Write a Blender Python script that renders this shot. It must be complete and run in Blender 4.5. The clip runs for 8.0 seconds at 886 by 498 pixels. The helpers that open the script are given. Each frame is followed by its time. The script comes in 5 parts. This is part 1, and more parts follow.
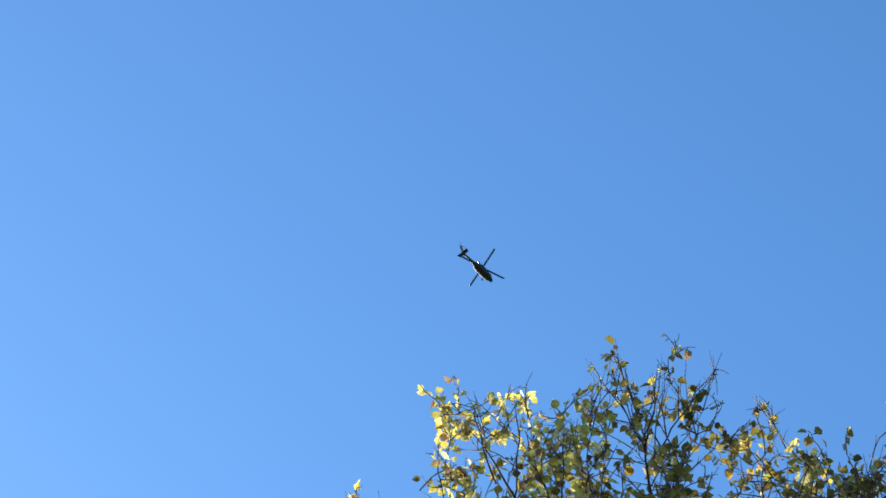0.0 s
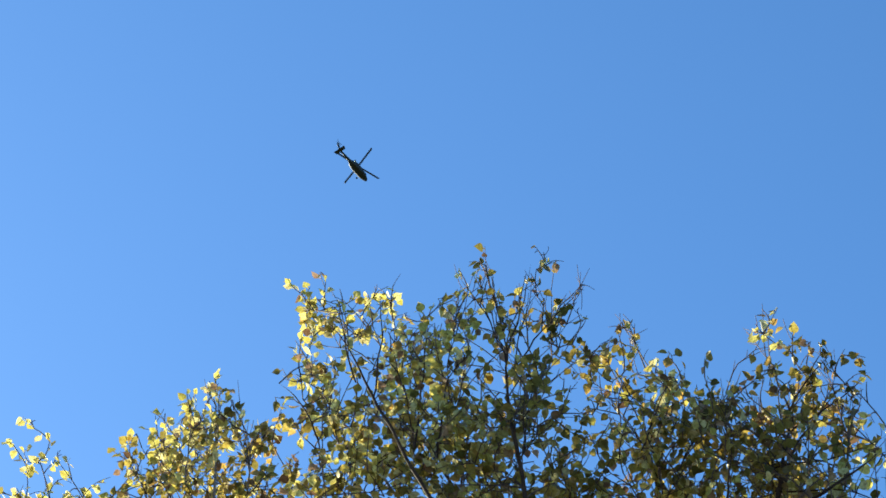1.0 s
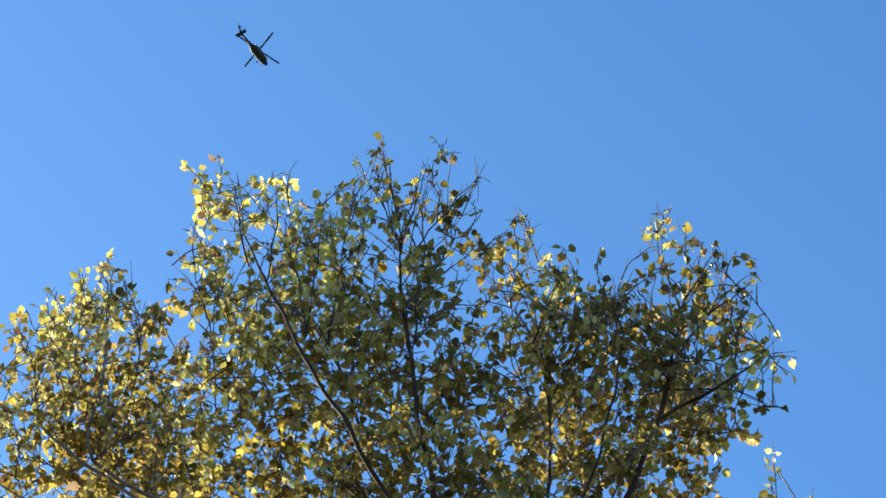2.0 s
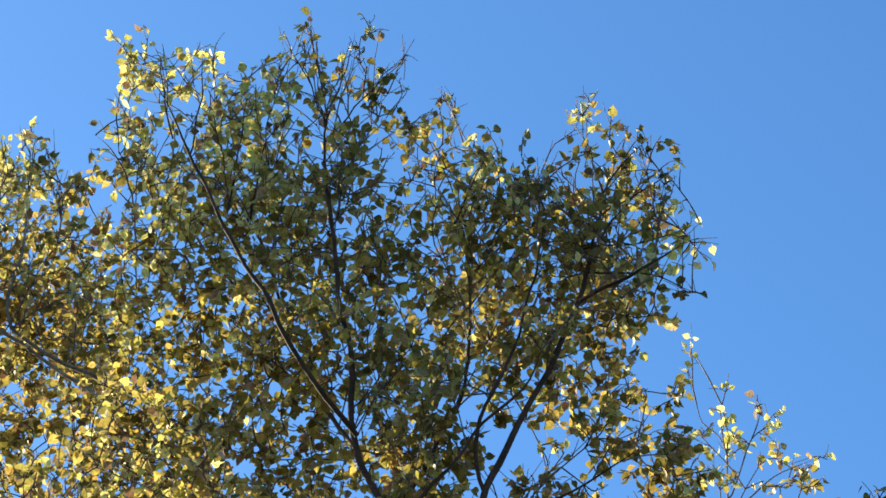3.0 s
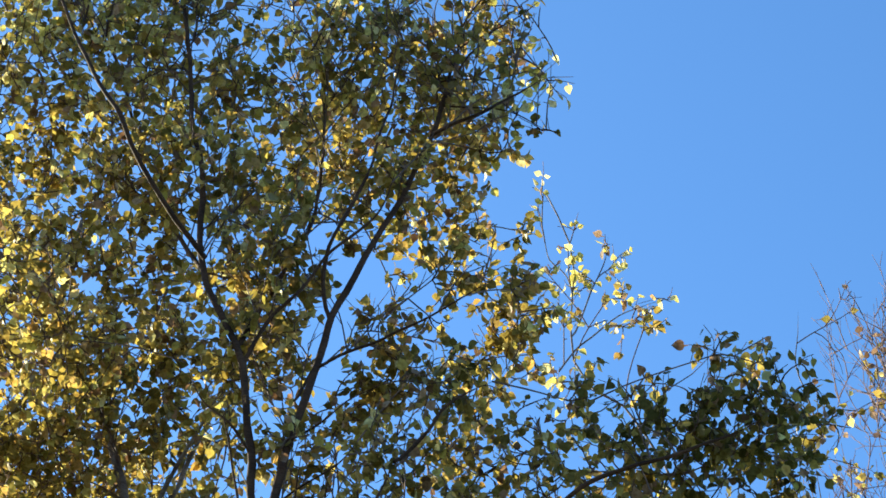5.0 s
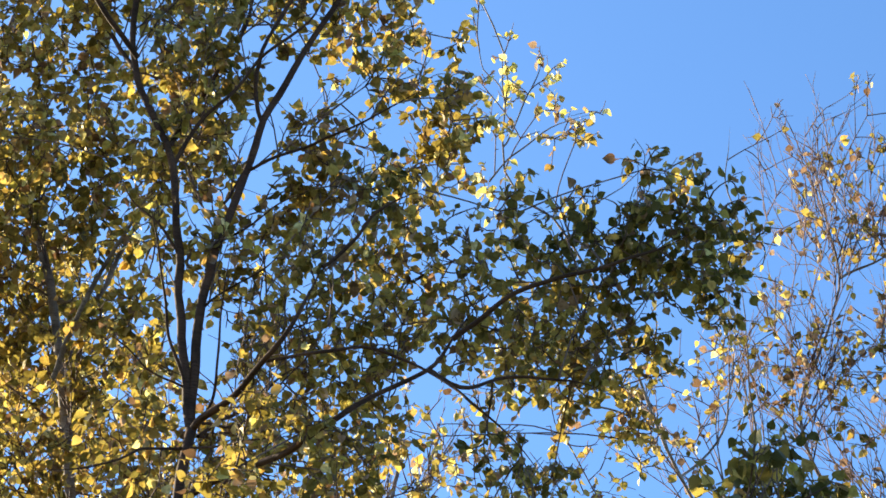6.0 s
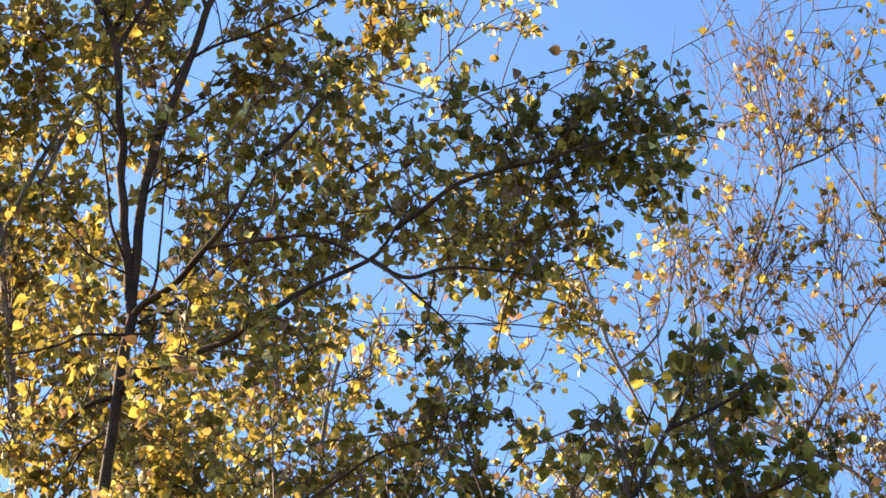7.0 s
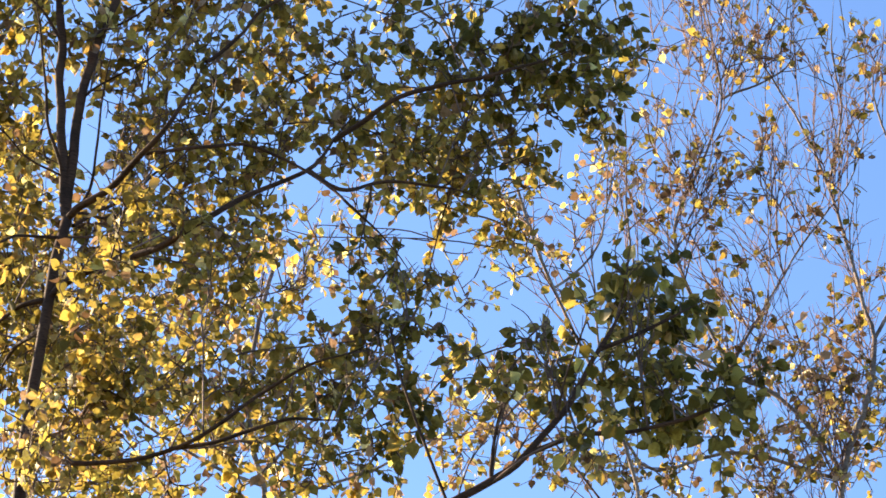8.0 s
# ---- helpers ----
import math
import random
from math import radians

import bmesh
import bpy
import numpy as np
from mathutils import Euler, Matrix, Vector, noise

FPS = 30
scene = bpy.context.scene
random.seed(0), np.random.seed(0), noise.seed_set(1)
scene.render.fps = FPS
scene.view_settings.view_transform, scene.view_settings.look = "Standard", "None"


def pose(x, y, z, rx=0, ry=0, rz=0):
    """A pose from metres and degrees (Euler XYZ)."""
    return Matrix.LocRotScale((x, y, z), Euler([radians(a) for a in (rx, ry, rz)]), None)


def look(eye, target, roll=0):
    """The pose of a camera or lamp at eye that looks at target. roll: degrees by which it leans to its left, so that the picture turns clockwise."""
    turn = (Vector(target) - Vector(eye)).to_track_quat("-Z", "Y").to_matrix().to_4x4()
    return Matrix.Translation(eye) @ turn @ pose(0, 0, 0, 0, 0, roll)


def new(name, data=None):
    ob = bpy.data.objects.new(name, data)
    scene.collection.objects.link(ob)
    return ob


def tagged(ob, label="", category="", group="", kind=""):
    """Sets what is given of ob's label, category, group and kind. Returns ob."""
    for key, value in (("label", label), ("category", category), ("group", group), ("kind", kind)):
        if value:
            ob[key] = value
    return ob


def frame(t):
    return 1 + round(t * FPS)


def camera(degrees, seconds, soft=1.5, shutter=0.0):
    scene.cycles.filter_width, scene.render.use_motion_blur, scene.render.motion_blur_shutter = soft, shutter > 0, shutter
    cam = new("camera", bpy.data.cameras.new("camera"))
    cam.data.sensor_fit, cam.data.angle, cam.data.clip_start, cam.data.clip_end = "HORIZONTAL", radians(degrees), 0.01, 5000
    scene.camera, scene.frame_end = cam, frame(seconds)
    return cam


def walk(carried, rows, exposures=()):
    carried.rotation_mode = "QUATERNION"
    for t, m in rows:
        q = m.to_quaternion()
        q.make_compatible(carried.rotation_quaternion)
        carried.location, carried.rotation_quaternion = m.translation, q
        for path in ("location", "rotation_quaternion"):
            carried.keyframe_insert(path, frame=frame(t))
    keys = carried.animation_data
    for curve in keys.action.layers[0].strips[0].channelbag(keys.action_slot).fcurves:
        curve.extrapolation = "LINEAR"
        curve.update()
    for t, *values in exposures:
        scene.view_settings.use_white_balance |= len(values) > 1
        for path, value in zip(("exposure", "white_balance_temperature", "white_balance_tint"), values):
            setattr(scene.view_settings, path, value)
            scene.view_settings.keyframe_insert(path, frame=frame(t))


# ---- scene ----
# camera: stands still at eye height and turns downwards, long lens
EYE = (0.0, 0.0, 1.6)
cam = camera(20.0, 8.0, soft=1.6, shutter=0.1)
PATH = [
    (0, (-1.3683, 5.2717, 9.9867), 2.984),
    (0.5, (-1.1042, 5.5163, 9.8675), 2.668),
    (1, (-0.9196, 5.6798, 9.7789), 2.811),
    (1.5, (-0.7464, 5.8662, 9.6641), 2.382),
    (2, (-0.5365, 6.0721, 9.5273), 1.511),
    (2.2, (-0.4500, 6.1667, 9.4594), 1.152),
    (3.3, (-0.1855, 6.5292, 9.1720), 0.694),
    (3.5, (-0.1359, 6.5618, 9.1448), 0.505),
    (4, (0.0000, 6.6674, 9.0529), -0.000),
    (4.2, (0.0519, 6.7111, 9.0134), -0.080),
    (5.3, (0.4506, 7.0961, 8.6315), -0.299),
    (5.5, (0.5086, 7.2035, 8.5174), -0.230),
    (6, (0.6495, 7.4677, 8.2190), -0.137),
    (6.5, (0.7932, 7.6328, 8.0118), -0.276),
    (7, (0.9003, 7.7269, 7.8837), -0.452),
    (7.5, (0.9394, 7.8305, 7.7483), 0.180),
    (8, (1.1799, 7.9001, 7.6163), 0.410),
]
walk(cam, [(t, look(EYE, target, roll)) for t, target, roll in PATH], [(0.0, 1.28, 5750, -4), (2.0, 1.3, 5750, -4), (4.0, 1.42, 5750, -4), (5.5, 1.6, 6100, 0), (6.5, 1.79, 6650, 7), (8.0, 1.87, 7000, 13)])

# ---- light ----
SUN_ELEVATION = radians(24)
SUN_AZIMUTH = radians(-52)          # from +y (the way the camera faces) towards -x
world = bpy.data.worlds.new("world")
scene.world = world
world.use_nodes = True
wn = world.node_tree.nodes
sky = wn.new("ShaderNodeTexSky")
sky.sky_type = "NISHITA"
sky.sun_disc = False
sky.sun_elevation = SUN_ELEVATION
sky.sun_rotation = SUN_AZIMUTH
sky.air_density = 1.0
sky.dust_density = 0.7
sky.ozone_density = 6.5
sky.altitude = 100
world.node_tree.links.new(sky.outputs[0], wn["Background"].inputs[0])
wn["Background"].inputs[1].default_value = 0.11
sun_dir = Vector((math.sin(SUN_AZIMUTH) * math.cos(SUN_ELEVATION), math.cos(SUN_AZIMUTH) * math.cos(SUN_ELEVATION), math.sin(SUN_ELEVATION)))
sun_data = bpy.data.lights.new("sun", "SUN")
sun_data.energy = 4.8
sun_data.angle = radians(0.5)
sun_data.color = (1.0, 0.84, 0.6)
sun = new("sun", sun_data)
sun.matrix_world = look(sun_dir * 50, (0, 0, 0))


# ---- materials ----
def material(name):
    m = bpy.data.materials.new(name)
    m.use_nodes = True
    nt = m.node_tree
    nt.nodes.clear()
    return m, nt.nodes, nt.links


def ramp_node(nodes, stops):
    r = nodes.new("ShaderNodeValToRGB")
    e = r.color_ramp.elements
    while len(e) < len(stops):
        e.new(0.5)
    for el, (p, c) in zip(e, stops):
        el.position, el.color = p, (*c, 1)
    return r


def leaf_material(name, stops, through_colour, share):
    """Thin leaf: diffuse face, light coming through the blade, waxy gloss; tone varies leaf by leaf, with spots on each."""
    m, n, l = material(name)
    info, geo = n.new("ShaderNodeObjectInfo"), n.new("ShaderNodeNewGeometry")
    add = n.new("ShaderNodeMath")
    add.operation = "ADD"
    fract = n.new("ShaderNodeMath")
    fract.operation = "FRACT"
    l.new(info.outputs["Random"], add.inputs[0])
    l.new(geo.outputs["Random Per Island"], add.inputs[1])
    l.new(add.outputs[0], fract.inputs[0])
    ramp = ramp_node(n, stops)
    l.new(fract.outputs[0], ramp.inputs[0])
    spots = n.new("ShaderNodeTexNoise")
    spots.inputs["Scale"].default_value = 90
    spots.inputs["Detail"].default_value = 3
    coords = n.new("ShaderNodeTexCoord")
    l.new(coords.outputs["Object"], spots.inputs["Vector"])
    spot_ramp = ramp_node(n, [(0.35, (0.62, 0.55, 0.45)), (0.6, (1.1, 1.1, 1.0))])
    l.new(spots.outputs["Fac"], spot_ramp.inputs[0])
    mul = n.new("ShaderNodeMixRGB")
    mul.blend_type = "MULTIPLY"
    mul.inputs[0].default_value = 0.8
    l.new(ramp.outputs[0], mul.inputs[1])
    l.new(spot_ramp.outputs[0], mul.inputs[2])
    tint = n.new("ShaderNodeMixRGB")
    tint.blend_type = "MULTIPLY"
    tint.inputs[0].default_value = 1.0
    tint.inputs[2].default_value = (*through_colour, 1)
    l.new(mul.outputs[0], tint.inputs[1])
    diff, trans, gloss = n.new("ShaderNodeBsdfDiffuse"), n.new("ShaderNodeBsdfTranslucent"), n.new("ShaderNodeBsdfGlossy")
    l.new(mul.outputs[0], diff.inputs[0])
    l.new(tint.outputs[0], trans.inputs[0])
    gloss.inputs["Roughness"].default_value = 0.5
    gloss.inputs["Color"].default_value = (0.9, 0.82, 0.66, 1)
    mix, mix2, fres = n.new("ShaderNodeMixShader"), n.new("ShaderNodeMixShader"), n.new("ShaderNodeFresnel")
    mix.inputs[0].default_value = share
    fres.inputs[0].default_value = 1.3
    l.new(diff.outputs[0], mix.inputs[1])
    l.new(trans.outputs[0], mix.inputs[2])
    weak = n.new("ShaderNodeMath")
    weak.operation = "MULTIPLY"
    weak.inputs[1].default_value = 0.08
    l.new(fres.outputs[0], weak.inputs[0])
    l.new(weak.outputs[0], mix2.inputs[0])
    l.new(mix.outputs[0], mix2.inputs[1])
    l.new(gloss.outputs[0], mix2.inputs[2])
    out = n.new("ShaderNodeOutputMaterial")
    l.new(mix2.outputs[0], out.inputs[0])
    return m


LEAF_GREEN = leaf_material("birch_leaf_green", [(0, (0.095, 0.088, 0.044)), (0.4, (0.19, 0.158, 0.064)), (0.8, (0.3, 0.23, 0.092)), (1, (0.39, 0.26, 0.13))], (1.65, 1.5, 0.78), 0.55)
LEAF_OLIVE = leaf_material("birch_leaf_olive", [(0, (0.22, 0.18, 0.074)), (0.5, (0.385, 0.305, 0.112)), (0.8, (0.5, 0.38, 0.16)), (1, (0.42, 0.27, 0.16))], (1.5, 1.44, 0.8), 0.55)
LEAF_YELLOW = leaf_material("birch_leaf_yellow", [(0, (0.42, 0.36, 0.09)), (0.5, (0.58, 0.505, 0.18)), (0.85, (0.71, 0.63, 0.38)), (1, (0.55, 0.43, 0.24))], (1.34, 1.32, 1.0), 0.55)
LEAF_BROWN = leaf_material("birch_leaf_withered", [(0, (0.12, 0.075, 0.05)), (0.5, (0.27, 0.17, 0.11)), (0.8, (0.42, 0.29, 0.21)), (1, (0.5, 0.38, 0.28))], (1.3, 1.15, 0.95), 0.35)
# still-green leaves, with the shade they stand in put into the darker colour
LEAF_SHADED = leaf_material("birch_leaf_green_shaded", [(0, (0.068, 0.066, 0.03)), (0.5, (0.13, 0.113, 0.045)), (0.85, (0.19, 0.155, 0.06)), (1, (0.28, 0.2, 0.085))], (1.5, 1.4, 0.7), 0.45)
LEAVES = [LEAF_GREEN, LEAF_OLIVE, LEAF_YELLOW, LEAF_BROWN, LEAF_SHADED]


def bark_material(name, dark, light, peel):
    """Young birch bark: dark to pale blotches, fine horizontal lenticels and rough relief."""
    m, n, l = material(name)
    coords, mapping = n.new("ShaderNodeTexCoord"), n.new("ShaderNodeMapping")
    mapping.inputs["Scale"].default_value = (1, 1, 5)
    l.new(coords.outputs["Object"], mapping.inputs[0])
    blotch, lenticel = n.new("ShaderNodeTexNoise"), n.new("ShaderNodeTexNoise")
    blotch.inputs["Scale"].default_value = 9
    blotch.inputs["Detail"].default_value = 5
    lenticel.inputs["Scale"].default_value = 60
    lenticel.inputs["Detail"].default_value = 2
    l.new(coords.outputs["Object"], blotch.inputs["Vector"])
    l.new(mapping.outputs[0], lenticel.inputs["Vector"])
    ramp = ramp_node(n, [(0.3, dark), (peel, light)])
    l.new(blotch.outputs["Fac"], ramp.inputs[0])
    lines = ramp_node(n, [(0.38, (0.45, 0.4, 0.38)), (0.5, (1, 1, 1))])
    l.new(lenticel.outputs["Fac"], lines.inputs[0])
    mul = n.new("ShaderNodeMixRGB")
    mul.blend_type = "MULTIPLY"
    mul.inputs[0].default_value = 0.85
    l.new(ramp.outputs[0], mul.inputs[1])
    l.new(lines.outputs[0], mul.inputs[2])
    bump = n.new("ShaderNodeBump")
    bump.inputs["Strength"].default_value = 0.5
    bump.inputs["Distance"].default_value = 0.004
    l.new(lenticel.outputs["Fac"], bump.inputs["Height"])
    p = n.new("ShaderNodeBsdfPrincipled")
    p.inputs["Roughness"].default_value = 0.75
    p.inputs["Specular IOR Level"].default_value = 0.15
    l.new(mul.outputs[0], p.inputs["Base Color"])
    l.new(bump.outputs[0], p.inputs["Normal"])
    out = n.new("ShaderNodeOutputMaterial")
    l.new(p.outputs[0], out.inputs[0])
    return m


BARK_DARK = bark_material("birch_bark_brown", (0.03, 0.014, 0.008), (0.12, 0.058, 0.032), 0.8)
BARK_PALE = bark_material("birch_bark_pale", (0.08, 0.055, 0.045), (0.36, 0.28, 0.23), 0.7)
TWIG_BROWN = bark_material("birch_twig_brown", (0.06, 0.036, 0.028), (0.22, 0.14, 0.11), 0.7)
TWIG_RED = bark_material("birch_twig_reddish", (0.065, 0.034, 0.029), (0.26, 0.16, 0.135), 0.74)


def ground_material():
    m, n, l = material("meadow_grass")
    coords = n.new("ShaderNodeTexCoord")
    big, fine = n.new("ShaderNodeTexNoise"), n.new("ShaderNodeTexNoise")
    big.inputs["Scale"].default_value = 0.35
    big.inputs["Detail"].default_value = 6
    fine.inputs["Scale"].default_value = 45
    fine.inputs["Detail"].default_value = 4
    l.new(coords.outputs["Object"], big.inputs["Vector"])
    l.new(coords.outputs["Object"], fine.inputs["Vector"])
    a = ramp_node(n, [(0.35, (0.045, 0.07, 0.018)), (0.65, (0.12, 0.11, 0.035))])
    b = ramp_node(n, [(0.3, (0.5, 0.5, 0.45)), (0.7, (1.2, 1.2, 1.1))])
    l.new(big.outputs["Fac"], a.inputs[0])
    l.new(fine.outputs["Fac"], b.inputs[0])
    mul = n.new("ShaderNodeMixRGB")
    mul.blend_type = "MULTIPLY"
    mul.inputs[0].default_value = 1
    l.new(a.outputs[0], mul.inputs[1])
    l.new(b.outputs[0], mul.inputs[2])
    bump = n.new("ShaderNodeBump")
    bump.inputs["Distance"].default_value = 0.03
    l.new(fine.outputs["Fac"], bump.inputs["Height"])
    p = n.new("ShaderNodeBsdfPrincipled")
    p.inputs["Roughness"].default_value = 0.9
    l.new(mul.outputs[0], p.inputs["Base Color"])
    l.new(bump.outputs[0], p.inputs["Normal"])
    out = n.new("ShaderNodeOutputMaterial")
    l.new(p.outputs[0], out.inputs[0])
    return m


def paint_material(name, colour, rough, metal=0.0):
    m, n, l = material(name)
    noise_tex = n.new("ShaderNodeTexNoise")
    noise_tex.inputs["Scale"].default_value = 1.7
    noise_tex.inputs["Detail"].default_value = 6
    coords = n.new("ShaderNodeTexCoord")
    l.new(coords.outputs["Object"], noise_tex.inputs["Vector"])
    r = ramp_node(n, [(0.3, tuple(c * 0.75 for c in colour)), (0.7, tuple(c * 1.2 for c in colour))])
    l.new(noise_tex.outputs["Fac"], r.inputs[0])
    p = n.new("ShaderNodeBsdfPrincipled")
    p.inputs["Roughness"].default_value = rough
    p.inputs["Metallic"].default_value = metal
    l.new(r.outputs[0], p.inputs["Base Color"])
    out = n.new("ShaderNodeOutputMaterial")
    l.new(p.outputs[0], out.inputs[0])
    return m


HULL = paint_material("matt_dark_paint", (0.012, 0.013, 0.014), 0.6)
BLADE = paint_material("rotor_blade_black", (0.018, 0.018, 0.018), 0.5)
METAL = paint_material("bare_exhaust_metal", (0.42, 0.41, 0.4), 0.35, 0.6)
GLASS = paint_material("dark_cockpit_glazing", (0.012, 0.014, 0.016), 0.08)
RUBBER = paint_material("black_rubber", (0.015, 0.015, 0.015), 0.8)

# ---- ground ----
gm = bmesh.new()
steps = [-3000, -800, -200, -60, -30, -15, -8, -4, 0, 4, 8, 15, 30, 60, 200, 800, 3000]
grid = [[gm.verts.new((x, y, 0.0 if abs(x) < 10 and abs(y) < 12 else 0.5 * noise.noise(Vector((x, y, 0)) * 0.03))) for x in steps] for y in steps]
for i in range(len(steps) - 1):
    for j in range(len(steps) - 1):
        gm.faces.new((grid[i][j], grid[i][j + 1], grid[i + 1][j + 1], grid[i + 1][j]))
ground_mesh = bpy.data.meshes.new("ground")
gm.to_mesh(ground_mesh)
ground_mesh.materials.append(ground_material())
for poly in ground_mesh.polygons:
    poly.use_smooth = True
tagged(new("ground", ground_mesh), "rough autumn meadow grass under the birches", "ground", kind="structure")

# ---- birch trees ----
# one leaf: rows from stalk to tip as (along, half width), folded along the midrib and curled
LEAF_ROWS = ((0.0, 0.17), (0.05, 0.30), (0.17, 0.41), (0.34, 0.45), (0.52, 0.40), (0.70, 0.27), (0.86, 0.11), (1.0, 0.0))


def leaf_shape(fold, curl):
    verts, faces = [(-0.012, -0.42, 0.03), (0.012, -0.42, 0.03)], []
    for a, w in LEAF_ROWS[:-1]:
        z = -curl * a * a
        verts += [(-w, a, z + fold * w), (0, a, z), (w, a, z + fold * w)]
    verts.append((0, 1.0, -curl))
    k = 2
    faces.append((0, 1, k + 2, k + 1))
    for r in range(len(LEAF_ROWS) - 2):
        b = 2 + 3 * r
        faces += [(b, b + 1, b + 4, b + 3), (b + 1, b + 2, b + 5, b + 4)]
    b = 2 + 3 * (len(LEAF_ROWS) - 2)
    faces += [(b, b + 1, b + 3), (b + 1, b + 2, b + 3)]
    return np.array(verts), faces


SHAPES = [leaf_shape(f, c) for f, c in ((0.12, 0.12), (0.35, 0.25), (0.25, -0.15), (0.5, 0.3), (0.1, 0.4))]


def tube(points, radii, sides, verts, faces):
    """Adds a round tapered tube along the points."""
    base = len(verts)
    n = len(points)
    side = Vector((0.31, 0.77, 0.55))
    for i in range(n):
        d = (points[min(i + 1, n - 1)] - points[max(i - 1, 0)]).normalized()
        u = d.cross(side).normalized()
        v = d.cross(u)
        for s in range(sides):
            a = 2 * math.pi * s / sides
            verts.append(points[i] + (u * math.cos(a) + v * math.sin(a)) * radii[i])
    for i in range(n - 1):
        for s in range(sides):
            a, b = base + i * sides + s, base + i * sides + (s + 1) % sides
            faces.append((a, b, b + sides, a + sides))
    faces.append(tuple(base + (n - 1) * sides + s for s in range(sides)))


def smooth_line(points, count):
    """A smooth curve through the points, evenly stepped along its length."""
    p = [Vector(q) for q in points]
    at = [0.0]
    for q, w in zip(p, p[1:]):
        at.append(at[-1] + max((w - q).length, 1e-5))
    n = len(p)
    slope = [(p[min(i + 1, n - 1)] - p[max(i - 1, 0)]) / (at[min(i + 1, n - 1)] - at[max(i - 1, 0)]) for i in range(n)]
    out, i = [], 0
    for k in range(count):
        s = at[-1] * k / (count - 1)
        while i < n - 2 and s > at[i + 1]:
            i += 1
        h = at[i + 1] - at[i]
        t = (s - at[i]) / h
        out.append(p[i] * (2 * t ** 3 - 3 * t * t + 1) + slope[i] * h * (t ** 3 - 2 * t * t + t) + p[i + 1] * (3 * t * t - 2 * t ** 3) + slope[i + 1] * h * (t ** 3 - t * t))
    return out


def mesh_object(name, verts, faces, mat, parent, smooth=True):
    me = bpy.data.meshes.new(name)
    me.from_pydata([tuple(v) for v in verts], [], faces)
    for m in mat if isinstance(mat, list) else [mat]:
        me.materials.append(m)
    if smooth:
        me.polygons.foreach_set("use_smooth", [True] * len(me.polygons))
    ob = new(name, me)
    ob.parent = parent
    if parent:
        ob.matrix_parent_inverse = Matrix.Translation(parent.location).inverted()
    return ob


VIEWPOINT = Vector(EYE)


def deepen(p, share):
    """Moves a place of the crown away from (or, below 0, towards) the camera by that share of its distance, so it keeps
    its place in the view.
    """
    return VIEWPOINT + (p - VIEWPOINT) * (1 + share)


